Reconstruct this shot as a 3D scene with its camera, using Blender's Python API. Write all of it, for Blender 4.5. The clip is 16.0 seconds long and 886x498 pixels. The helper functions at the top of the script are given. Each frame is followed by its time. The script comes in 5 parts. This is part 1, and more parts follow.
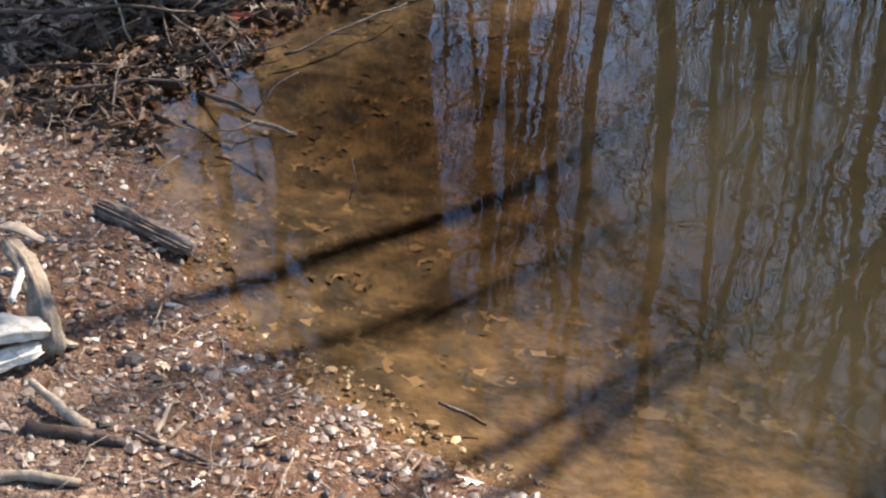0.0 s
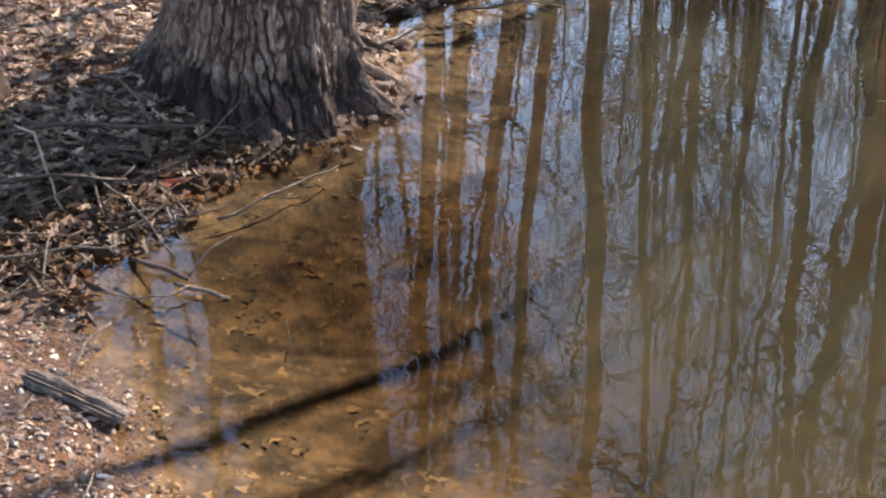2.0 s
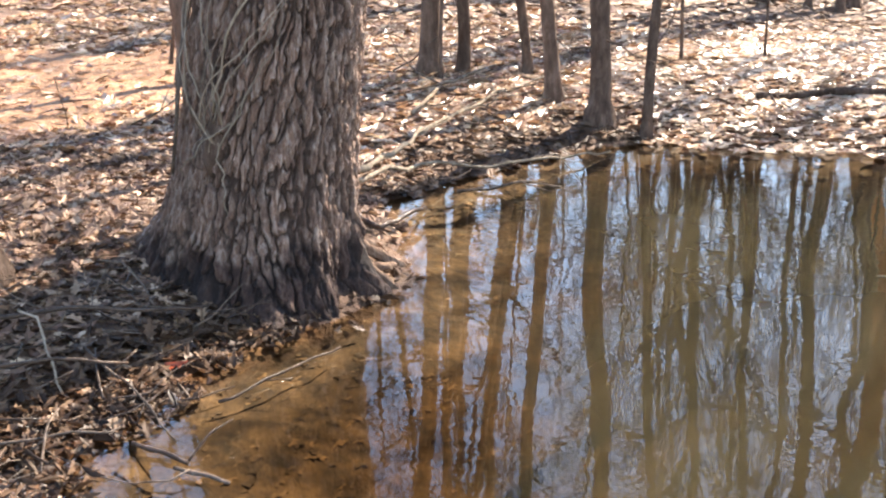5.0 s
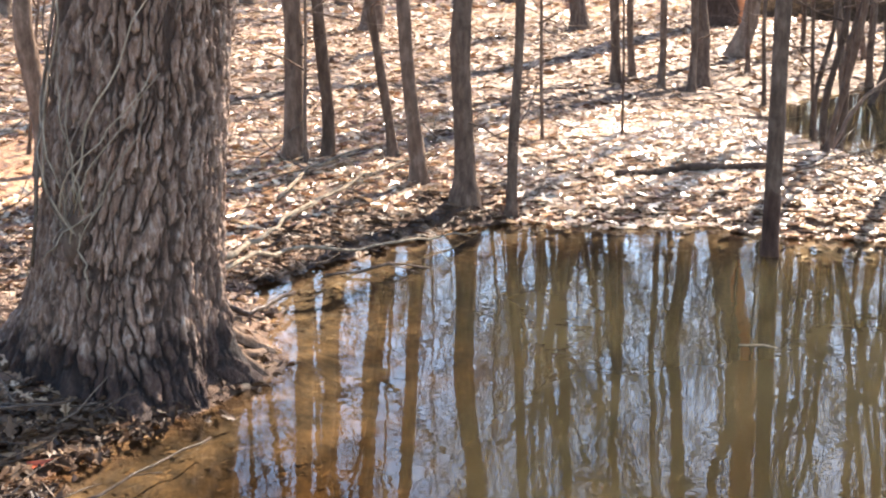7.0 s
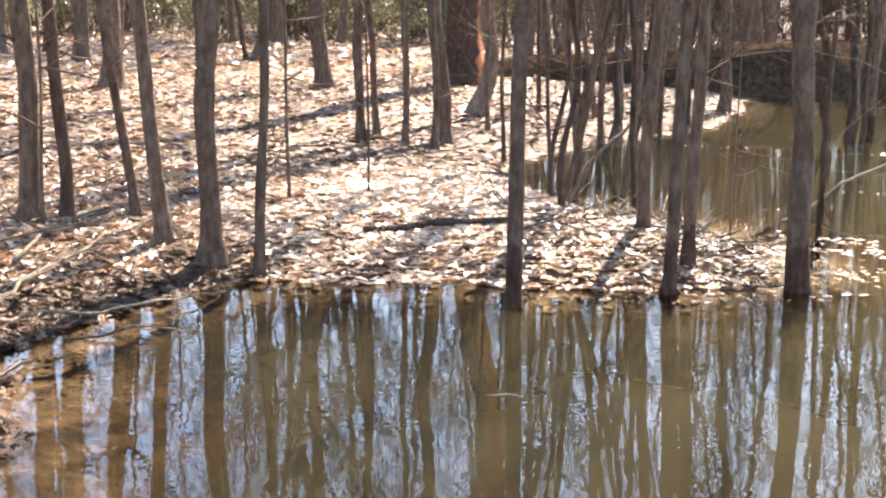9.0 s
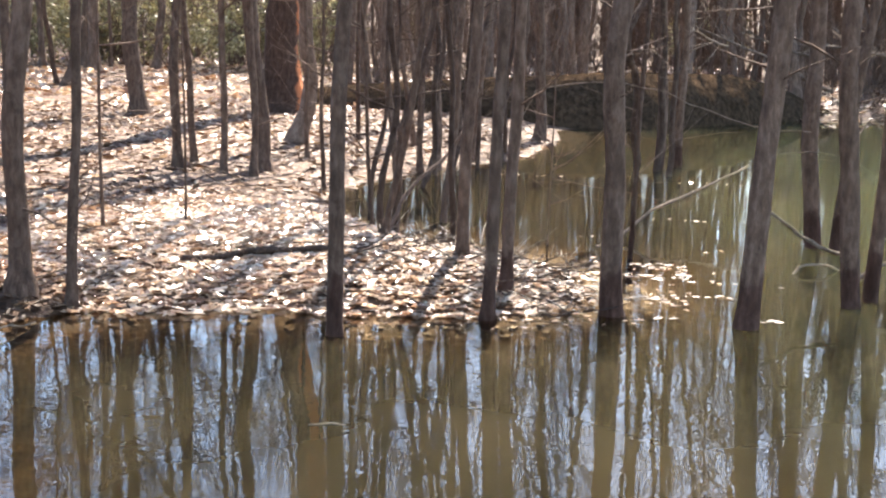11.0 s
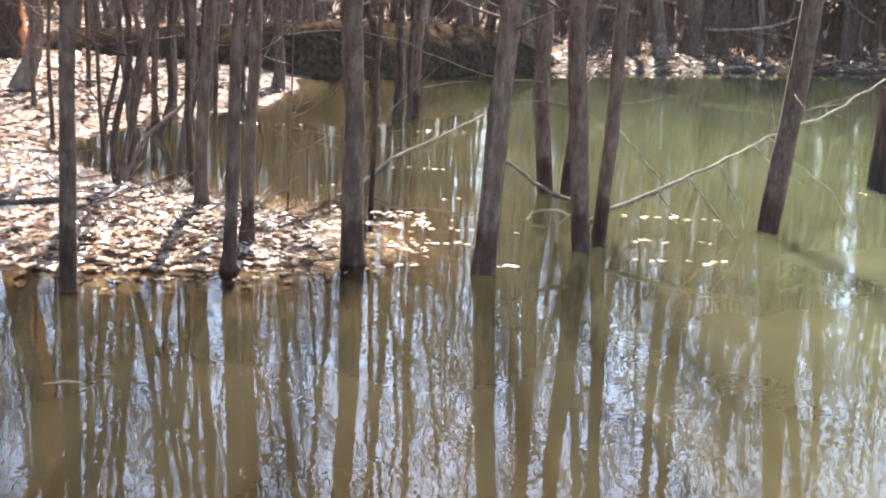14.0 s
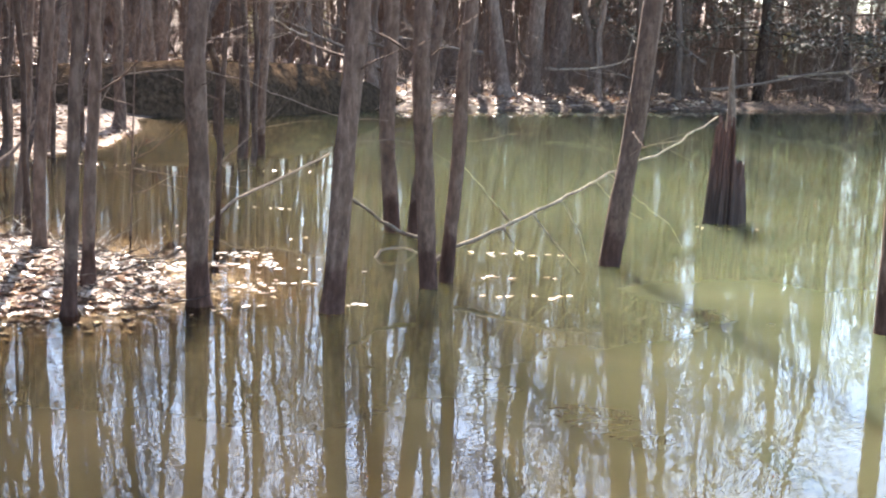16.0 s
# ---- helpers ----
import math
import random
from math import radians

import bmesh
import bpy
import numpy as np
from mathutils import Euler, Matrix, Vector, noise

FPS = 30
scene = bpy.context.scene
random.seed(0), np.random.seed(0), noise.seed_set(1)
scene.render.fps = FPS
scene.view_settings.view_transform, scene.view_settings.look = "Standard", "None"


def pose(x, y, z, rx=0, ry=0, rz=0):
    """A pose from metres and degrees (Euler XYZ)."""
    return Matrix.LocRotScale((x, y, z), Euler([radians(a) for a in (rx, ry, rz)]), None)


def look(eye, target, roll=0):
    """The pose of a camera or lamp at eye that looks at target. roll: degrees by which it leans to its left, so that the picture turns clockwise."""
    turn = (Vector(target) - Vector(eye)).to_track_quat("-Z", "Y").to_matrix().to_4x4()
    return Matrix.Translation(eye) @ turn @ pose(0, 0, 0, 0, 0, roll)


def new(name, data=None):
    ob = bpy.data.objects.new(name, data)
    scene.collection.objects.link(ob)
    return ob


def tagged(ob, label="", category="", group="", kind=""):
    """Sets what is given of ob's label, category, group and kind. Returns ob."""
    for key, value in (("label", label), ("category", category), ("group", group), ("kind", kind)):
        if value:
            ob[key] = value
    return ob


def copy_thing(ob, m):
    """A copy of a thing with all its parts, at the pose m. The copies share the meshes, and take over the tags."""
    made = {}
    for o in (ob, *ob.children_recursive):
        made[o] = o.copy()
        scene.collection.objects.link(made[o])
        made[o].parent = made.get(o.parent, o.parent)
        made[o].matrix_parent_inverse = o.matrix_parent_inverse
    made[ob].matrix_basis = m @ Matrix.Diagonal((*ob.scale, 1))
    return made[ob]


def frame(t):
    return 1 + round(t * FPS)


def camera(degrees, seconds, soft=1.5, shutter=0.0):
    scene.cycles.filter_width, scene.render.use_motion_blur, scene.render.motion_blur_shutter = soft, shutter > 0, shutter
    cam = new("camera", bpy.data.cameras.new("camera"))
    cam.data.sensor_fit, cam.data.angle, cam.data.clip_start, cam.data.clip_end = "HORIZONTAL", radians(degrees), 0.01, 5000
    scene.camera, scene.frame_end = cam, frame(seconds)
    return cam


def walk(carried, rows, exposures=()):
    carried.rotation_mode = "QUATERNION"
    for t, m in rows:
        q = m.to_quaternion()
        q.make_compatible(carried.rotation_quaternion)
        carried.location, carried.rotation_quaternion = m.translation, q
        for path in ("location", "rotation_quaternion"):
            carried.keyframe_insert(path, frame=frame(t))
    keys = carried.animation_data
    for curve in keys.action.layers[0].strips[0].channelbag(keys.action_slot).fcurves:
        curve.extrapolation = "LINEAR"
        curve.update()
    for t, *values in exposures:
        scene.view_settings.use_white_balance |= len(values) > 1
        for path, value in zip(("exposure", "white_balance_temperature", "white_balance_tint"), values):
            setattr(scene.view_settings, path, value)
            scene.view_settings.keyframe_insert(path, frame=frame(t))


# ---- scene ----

# ================= camera =================
cam = camera(38.14, 16.0, soft=2.2)
EYE = 1.6
TURNS = [
    (0.0, 58.26, -0.22, 9.39), (0.5, 60.06, -0.36, 9.12), (1.0, 61.58, -0.01, 8.65), (1.5, 63.37, 0.30, 8.05),
    (2.0, 65.37, -0.16, 6.08), (2.5, 66.64, 0.25, 6.93), (3.0, 68.75, 0.55, 7.23), (3.5, 70.13, 0.52, 6.64),
    (3.7, 70.38, 0.31, 6.74), (5.8, 76.12, 0.86, 4.83), (6.0, 76.78, 0.88, 4.35), (6.5, 77.27, 0.83, 1.76),
    (7.0, 77.00, 0.78, -0.18), (7.5, 76.90, 0.46, -3.00), (8.0, 77.44, -0.20, -6.08), (8.5, 78.71, -0.30, -7.88),
    (9.0, 79.49, -0.20, -11.40), (9.2, 79.54, 0.03, -12.77), (11.3, 81.26, -1.38, -20.30), (11.5, 81.49, -1.48, -21.05),
    (12.0, 80.04, -2.17, -23.71), (12.5, 78.87, -2.45, -25.89), (13.0, 77.85, -2.40, -27.66), (13.5, 77.56, -2.26, -28.73),
    (14.0, 78.88, -2.24, -30.88), (14.5, 79.34, -2.28, -32.17), (15.0, 80.02, -2.39, -34.39), (15.5, 80.79, -1.90, -36.04),
    (16.0, 80.88, -2.41, -37.75),
]
walk(cam, [(t, pose(0, 0, EYE, rx, ry, rz)) for t, rx, ry, rz in TURNS],
     exposures=[(0.0, 1.92, 6050, 10), (2.0, 2.42, 6300, 11), (3.5, 2.68, 6450, 12), (5.5, 2.92, 6750, 12), (9.0, 2.93, 6700, 12), (11.5, 2.66, 6450, 12), (13.0, 2.76, 6350, 12), (14.5, 3.0, 6350, 13), (16.0, 3.02, 6300, 13)])

# ================= light =================
SUN_AZ, SUN_EL = 33.0, 40.0
world = bpy.data.worlds.new("sky")
scene.world = world
world.use_nodes = True
wn, wl = world.node_tree.nodes, world.node_tree.links
sky = wn.new("ShaderNodeTexSky")
sky.sky_type, sky.sun_disc = "NISHITA", False
sky.sun_elevation, sky.sun_rotation = radians(SUN_EL), radians(SUN_AZ)
sky.air_density, sky.dust_density, sky.ozone_density = 1.0, 0.4, 1.9
wl.new(sky.outputs[0], wn["Background"].inputs["Color"])
wn["Background"].inputs["Strength"].default_value = 0.096
sun = new("sun", bpy.data.lights.new("sun", "SUN"))
sun.data.energy, sun.data.angle, sun.data.color = 5.0, radians(0.5), (1.0, 0.885, 0.75)
sa, se = radians(SUN_AZ), radians(SUN_EL)
SUN_DIR = Vector((math.sin(sa) * math.cos(se), math.cos(sa) * math.cos(se), math.sin(se)))
sun.matrix_world = look(SUN_DIR * 60, (0, 0, 0))


# ================= materials =================
def material(name):
    m = bpy.data.materials.new(name)
    m.use_nodes = True
    t = m.node_tree
    return m, t.nodes, t.links, t.nodes["Principled BSDF"]


def noise_node(n, l, vec, scale, detail=4.0, rough=0.6):
    k = n.new("ShaderNodeTexNoise")
    k.inputs["Scale"].default_value, k.inputs["Detail"].default_value, k.inputs["Roughness"].default_value = scale, detail, rough
    l.new(vec, k.inputs["Vector"])
    return k.outputs["Fac"]


def ramp_node(n, l, fac, stops):
    r = n.new("ShaderNodeValToRGB")
    e = r.color_ramp.elements
    while len(e) < len(stops):
        e.new(0.5)
    for k, (p, c) in zip(e, stops):
        k.position, k.color = p, (*c, 1.0)
    l.new(fac, r.inputs["Fac"])
    return r.outputs["Color"]


def mix_node(n, l, fac, a, b, mode="MIX"):
    k = n.new("ShaderNodeMix")
    k.data_type, k.blend_type = "RGBA", mode
    for sock, v in ((k.inputs["Factor"], fac), (k.inputs["A"], a), (k.inputs["B"], b)):
        if isinstance(v, (int, float)):
            sock.default_value = v
        elif isinstance(v, tuple):
            sock.default_value = (*v, 1.0)
        else:
            l.new(v, sock)
    return k.outputs["Result"]


def bump_node(n, l, height, bsdf, strength, distance):
    b = n.new("ShaderNodeBump")
    b.inputs["Strength"].default_value, b.inputs["Distance"].default_value = strength, distance
    l.new(height, b.inputs["Height"])
    l.new(b.outputs["Normal"], bsdf.inputs["Normal"])
    return b


def math_node(n, l, op, a, b=0.0):
    k = n.new("ShaderNodeMath")
    k.operation = op
    for sock, v in ((k.inputs[0], a), (k.inputs[1], b)):
        if isinstance(v, (int, float)):
            sock.default_value = v
        else:
            l.new(v, sock)
    return k.outputs[0]


def stretched(n, l, scale):
    g = n.new("ShaderNodeNewGeometry")
    m = n.new("ShaderNodeMapping")
    m.inputs["Scale"].default_value = scale
    l.new(g.outputs["Position"], m.inputs["Vector"])
    return m.outputs["Vector"]


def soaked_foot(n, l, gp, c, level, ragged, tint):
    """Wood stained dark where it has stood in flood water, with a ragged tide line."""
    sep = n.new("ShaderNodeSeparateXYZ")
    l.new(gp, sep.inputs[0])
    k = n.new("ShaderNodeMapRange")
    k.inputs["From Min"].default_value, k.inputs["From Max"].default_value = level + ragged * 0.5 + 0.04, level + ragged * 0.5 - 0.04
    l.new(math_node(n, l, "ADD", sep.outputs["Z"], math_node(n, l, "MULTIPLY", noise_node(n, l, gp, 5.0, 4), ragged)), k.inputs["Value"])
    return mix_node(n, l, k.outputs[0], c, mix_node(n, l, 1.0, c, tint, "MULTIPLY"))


def bark_material(name, dark, mid, light, furrow=24.0, bump=0.02, flooded=False):
    m, n, l, p = material(name)
    v = stretched(n, l, (1, 1, 0.3))
    big = noise_node(n, l, stretched(n, l, (1, 1, 0.6)), 3.5, 4)
    fine = noise_node(n, l, v, furrow, 6, 0.65)
    grit = noise_node(n, l, stretched(n, l, (1, 1, 1)), 120.0, 2)
    c = ramp_node(n, l, fine, [(0.3, dark), (0.52, mid), (0.72, light)])
    c = mix_node(n, l, math_node(n, l, "MULTIPLY", big, 0.5), c, mid)
    crust = ramp_node(n, l, noise_node(n, l, stretched(n, l, (1, 1, 0.7)), 13.0, 5, 0.7), [(0.5, (0, 0, 0)), (0.62, (1, 1, 1))])
    c = mix_node(n, l, math_node(n, l, "MULTIPLY", crust, 0.4), c, tuple(0.6 * a + 0.4 * b + 0.02 for a, b in zip(light, mid)))
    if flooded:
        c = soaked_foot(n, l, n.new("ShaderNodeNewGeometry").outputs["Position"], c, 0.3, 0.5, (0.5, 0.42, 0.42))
    info = n.new("ShaderNodeObjectInfo")
    tone = math_node(n, l, "ADD", math_node(n, l, "MULTIPLY", info.outputs["Random"], 0.5), 0.72)
    hsv = n.new("ShaderNodeHueSaturation")
    l.new(c, hsv.inputs["Color"]), l.new(tone, hsv.inputs["Value"])
    l.new(hsv.outputs["Color"], p.inputs["Base Color"])
    p.inputs["Roughness"].default_value, p.inputs["Specular IOR Level"].default_value = 0.9, 0.15
    bump_node(n, l, math_node(n, l, "ADD", fine, math_node(n, l, "MULTIPLY", grit, 0.2)), p, 0.9, bump)
    return m


BARK = bark_material("grey_brown_bark", (0.03, 0.019, 0.013), (0.104, 0.067, 0.047), (0.225, 0.157, 0.115))
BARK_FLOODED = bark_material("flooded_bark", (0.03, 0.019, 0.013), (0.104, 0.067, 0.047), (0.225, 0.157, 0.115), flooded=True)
BARK_ROUGH = bark_material("rough_bark", (0.018, 0.011, 0.008), (0.07, 0.046, 0.033), (0.17, 0.12, 0.09), 15.0, 0.06)
BARK_RED = bark_material("reddish_bark", (0.02, 0.013, 0.009), (0.065, 0.038, 0.026), (0.14, 0.086, 0.06))
n, l, p = BARK_RED.node_tree.nodes, BARK_RED.node_tree.links, BARK_RED.node_tree.nodes["Principled BSDF"]
gp = n.new("ShaderNodeNewGeometry").outputs["Position"]
# orange on the trunk's right side, with a noisy edge
side_dot = n.new("ShaderNodeVectorMath")
side_dot.operation, side_dot.inputs[1].default_value = "DOT_PRODUCT", (0.976, -0.216, 0.0)
l.new(gp, side_dot.inputs[0])
strip = ramp_node(n, l, math_node(n, l, "ADD", math_node(n, l, "SUBTRACT", side_dot.outputs["Value"], 0.07), math_node(n, l, "MULTIPLY", noise_node(n, l, gp, 6.0, 3), 0.2)), [(0.2, (0, 0, 0)), (0.26, (1, 1, 1))])
l.new(mix_node(n, l, strip, p.inputs["Base Color"].links[0].from_socket, (0.42, 0.15, 0.06)), p.inputs["Base Color"])
BARK_FAR = bark_material("distant_bark", (0.045, 0.03, 0.022), (0.125, 0.086, 0.062), (0.25, 0.18, 0.132), 12.0)
WOOD_PALE = bark_material("bleached_wood", (0.12, 0.085, 0.055), (0.26, 0.2, 0.14), (0.44, 0.355, 0.26), 40.0, 0.006)
WOOD_DRY = bark_material("dry_barked_wood", (0.05, 0.038, 0.026), (0.15, 0.12, 0.085), (0.33, 0.275, 0.2), 24.0, 0.006)
PEELED = bark_material("white_peeled_wood", (0.34, 0.27, 0.2), (0.62, 0.54, 0.44), (0.84, 0.78, 0.69), 40.0, 0.006)
ROOT_WOOD = bark_material("root_bark", (0.03, 0.018, 0.012), (0.14, 0.088, 0.058), (0.36, 0.25, 0.17), 30.0, 0.012)
WOOD_GREY = bark_material("weathered_wood", (0.04, 0.028, 0.02), (0.12, 0.088, 0.064), (0.25, 0.19, 0.145), 40.0, 0.006)
WOOD_DRIFT = bark_material("drift_wood", (0.05, 0.034, 0.025), (0.19, 0.135, 0.098), (0.46, 0.36, 0.28), 34.0, 0.01)
WOOD_WET = bark_material("wet_dark_wood", (0.02, 0.014, 0.01), (0.06, 0.04, 0.028), (0.12, 0.08, 0.055), 40.0, 0.006)
WOOD_WET.node_tree.nodes["Principled BSDF"].inputs["Roughness"].default_value = 0.3


def leaf_material(name, tones, rough, through_light, stain=0.85):
    m, n, l, p = material(name)
    g = n.new("ShaderNodeNewGeometry")
    c = ramp_node(n, l, g.outputs["Random Per Island"], tones)
    v = noise_node(n, l, g.outputs["Position"], 60.0, 3)
    c = mix_node(n, l, 0.5, c, ramp_node(n, l, v, [(0.3, (0.45, 0.42, 0.4)), (0.7, (1, 1, 1))]), "MULTIPLY")
    damp = ramp_node(n, l, noise_node(n, l, g.outputs["Position"], 1.5, 4, 0.6), [(0.36, (0.38, 0.34, 0.31)), (0.54, (1, 1, 1))])
    c = mix_node(n, l, stain, c, damp, "MULTIPLY")
    l.new(c, p.inputs["Base Color"])
    p.inputs["Roughness"].default_value = rough
    tr = n.new("ShaderNodeBsdfTranslucent")
    l.new(c, tr.inputs["Color"])
    mx = n.new("ShaderNodeMixShader")
    mx.inputs[0].default_value = through_light
    l.new(p.outputs[0], mx.inputs[1]), l.new(tr.outputs[0], mx.inputs[2])
    l.new(mx.outputs[0], n["Material Output"].inputs["Surface"])
    bump_node(n, l, v, p, 0.4, 0.003)
    return m


LEAF_DRY = leaf_material("dry_leaf", [(0.0, (0.13, 0.054, 0.025)), (0.3, (0.35, 0.185, 0.098)), (0.6, (0.6, 0.4, 0.235)), (1.0, (0.86, 0.69, 0.49))], 0.34, 0.28)
# dry leaf again in brighter tones: sunlight put into the colour
LEAF_SUNLIT = leaf_material("sunlit_leaf", [(0.0, (0.2, 0.1, 0.055)), (0.25, (0.45, 0.28, 0.17)), (0.55, (0.72, 0.54, 0.37)), (1.0, (0.92, 0.8, 0.64))], 0.3, 0.32, 0.5)
LEAF_DULL = leaf_material("dull_leaf", [(0.0, (0.1, 0.046, 0.024)), (0.4, (0.26, 0.145, 0.08)), (0.75, (0.43, 0.275, 0.165)), (1.0, (0.62, 0.445, 0.285))], 0.68, 0.1)
LEAF_WET_OR_SHADED = leaf_material("wet_or_shaded_leaf", [(0.0, (0.035, 0.02, 0.012)), (0.5, (0.1, 0.056, 0.03)), (0.85, (0.18, 0.105, 0.056)), (1.0, (0.34, 0.225, 0.135))], 0.5, 0.1)
LEAF_WET_OR_SHADED.node_tree.nodes["Principled BSDF"].inputs["Specular IOR Level"].default_value = 0.2
LEAF_SUNK = leaf_material("sunken_leaf", [(0.0, (0.035, 0.021, 0.01)), (0.4, (0.065, 0.04, 0.019)), (0.75, (0.13, 0.082, 0.04)), (1.0, (0.24, 0.155, 0.075))], 0.6, 0.0, 0.1)
LEAF_RED = leaf_material("red_leaf", [(0.0, (0.5, 0.09, 0.03)), (1.0, (0.55, 0.12, 0.04))], 0.4, 0.25)
LEAF_GREEN = leaf_material("evergreen_leaf", [(0.0, (0.16, 0.15, 0.06)), (0.6, (0.34, 0.31, 0.15)), (1.0, (0.55, 0.5, 0.28))], 0.5, 0.3)

LEAF_CEDAR = leaf_material("cedar_needles", [(0.0, (0.03, 0.035, 0.02)), (0.6, (0.075, 0.08, 0.05)), (1.0, (0.15, 0.15, 0.1))], 0.6, 0.15)

# ground: leaf litter, with reddish gravelly soil on the near bank
GROUND, n, l, p = material("leaf_littered_earth")
gp = n.new("ShaderNodeNewGeometry").outputs["Position"]
vor = n.new("ShaderNodeTexVoronoi")
vor.inputs["Scale"].default_value = 13.0
l.new(gp, vor.inputs["Vector"])
litter = ramp_node(n, l, noise_node(n, l, vor.outputs["Position"], 31.0, 0), [(0.28, (0.03, 0.016, 0.01)), (0.45, (0.08, 0.044, 0.026)), (0.58, (0.17, 0.1, 0.06)), (0.72, (0.34, 0.23, 0.145))])
litter = mix_node(n, l, math_node(n, l, "MULTIPLY", noise_node(n, l, gp, 0.7, 4), 0.8), litter, (0.11, 0.062, 0.036))
soil = ramp_node(n, l, noise_node(n, l, gp, 45.0, 6), [(0.32, (0.026, 0.016, 0.011)), (0.5, (0.16, 0.104, 0.07)), (0.68, (0.47, 0.34, 0.24))])
soil = mix_node(n, l, math_node(n, l, "MULTIPLY", noise_node(n, l, gp, 5.0, 3), 0.9), soil, (0.17, 0.102, 0.065))
soil = mix_node(n, l, 0.9, soil, ramp_node(n, l, noise_node(n, l, gp, 230.0, 3, 0.7), [(0.4, (0.35, 0.32, 0.3)), (0.55, (1, 1, 1))]), "MULTIPLY")
bare = n.new("ShaderNodeAttribute")
bare.attribute_name = "bare"
wet = n.new("ShaderNodeAttribute")
wet.attribute_name = "wet"
gc = mix_node(n, l, bare.outputs["Fac"], litter, soil)
open_floor = n.new("ShaderNodeAttribute")
open_floor.attribute_name = "clay"
gc = mix_node(n, l, open_floor.outputs["Fac"], gc, ramp_node(n, l, noise_node(n, l, gp, 30.0, 6, 0.7), [(0.3, (0.11, 0.05, 0.024)), (0.5, (0.29, 0.155, 0.08)), (0.7, (0.47, 0.29, 0.165))]))
bed = n.new("ShaderNodeAttribute")
bed.attribute_name = "bed"
gc = mix_node(n, l, bed.outputs["Fac"], gc, ramp_node(n, l, noise_node(n, l, gp, 8.0, 7, 0.72), [(0.36, (0.012, 0.0074, 0.004)), (0.46, (0.04, 0.025, 0.0125)), (0.56, (0.088, 0.056, 0.028)), (0.7, (0.15, 0.1, 0.052))]))
gc = mix_node(n, l, wet.outputs["Fac"], gc, mix_node(n, l, 1.0, gc, (0.6, 0.45, 0.32), "MULTIPLY"))
l.new(gc, p.inputs["Base Color"])
l.new(math_node(n, l, "SUBTRACT", 0.8, math_node(n, l, "MULTIPLY", wet.outputs["Fac"], 0.42)), p.inputs["Roughness"])
p.inputs["Specular IOR Level"].default_value = 0.25
relief = math_node(n, l, "ADD", math_node(n, l, "ADD", noise_node(n, l, gp, 70.0, 4), vor.outputs["Distance"]), math_node(n, l, "MULTIPLY", noise_node(n, l, gp, 22.0, 3), 1.2))
bump_node(n, l, math_node(n, l, "MULTIPLY", relief, math_node(n, l, "SUBTRACT", 1.0, math_node(n, l, "MULTIPLY", bed.outputs["Fac"], 0.85))), p, 0.8, 0.025)

# pond water: clear over the shallows, cloudy where deep
WATER, n, l, p = material("pond_water")
n.remove(p)
gp = n.new("ShaderNodeNewGeometry").outputs["Position"]
depth = n.new("ShaderNodeAttribute")
depth.attribute_name = "murk"
green = n.new("ShaderNodeAttribute")
green.attribute_name = "algae"
blot = noise_node(n, l, stretched(n, l, (1, 0.7, 1)), 0.7, 3, 0.5)
cloud = mix_node(n, l, green.outputs["Fac"], ramp_node(n, l, blot, [(0.25, (0.017, 0.0144, 0.0074)), (0.52, (0.029, 0.024, 0.0122)), (0.8, (0.05, 0.0385, 0.0195))]),
                 ramp_node(n, l, blot, [(0.25, (0.045, 0.052, 0.026)), (0.8, (0.078, 0.087, 0.046))]))
clear = n.new("ShaderNodeBsdfTransparent")
sunk = n.new("ShaderNodeAttribute")
sunk.attribute_name = "depth"
l.new(mix_node(n, l, sunk.outputs["Fac"], (0.86, 0.75, 0.55), (0.25, 0.18, 0.098)), clear.inputs["Color"])
silt = n.new("ShaderNodeBsdfPrincipled")
silt.subsurface_method = "BURLEY"
silt.inputs["Subsurface Weight"].default_value, silt.inputs["Subsurface Scale"].default_value = 1.0, 0.9
silt.inputs["Subsurface Radius"].default_value = (1.0, 0.9, 0.6)
silt.inputs["Roughness"].default_value, silt.inputs["Specular IOR Level"].default_value = 1.0, 0.0
l.new(cloud, silt.inputs["Base Color"])
body = n.new("ShaderNodeMixShader")
l.new(depth.outputs["Fac"], body.inputs[0]), l.new(clear.outputs[0], body.inputs[1]), l.new(silt.outputs[0], body.inputs[2])
gloss = n.new("ShaderNodeBsdfGlossy")
gloss.inputs["Roughness"].default_value = 0.003
fres = n.new("ShaderNodeFresnel")
fres.inputs["IOR"].default_value = 1.34
ripple = n.new("ShaderNodeBump")
ripple.inputs["Strength"].default_value, ripple.inputs["Distance"].default_value = 1.0, 0.0009
wavelet = math_node(n, l, "MULTIPLY", math_node(n, l, "ADD", noise_node(n, l, stretched(n, l, (1, 1.6, 1)), 9.0, 1), math_node(n, l, "MULTIPLY", noise_node(n, l, gp, 24.0, 0), 0.22)), 0.36)
swell = math_node(n, l, "MULTIPLY", noise_node(n, l, gp, 3.2, 0), 0.6)
l.new(math_node(n, l, "ADD", wavelet, swell), ripple.inputs["Height"])
l.new(ripple.outputs[0], gloss.inputs["Normal"]), l.new(ripple.outputs[0], fres.inputs["Normal"])
top = n.new("ShaderNodeMixShader")
l.new(fres.outputs[0], top.inputs[0]), l.new(body.outputs[0], top.inputs[1]), l.new(gloss.outputs[0], top.inputs[2])
l.new(top.outputs[0], n["Material Output"].inputs["Surface"])

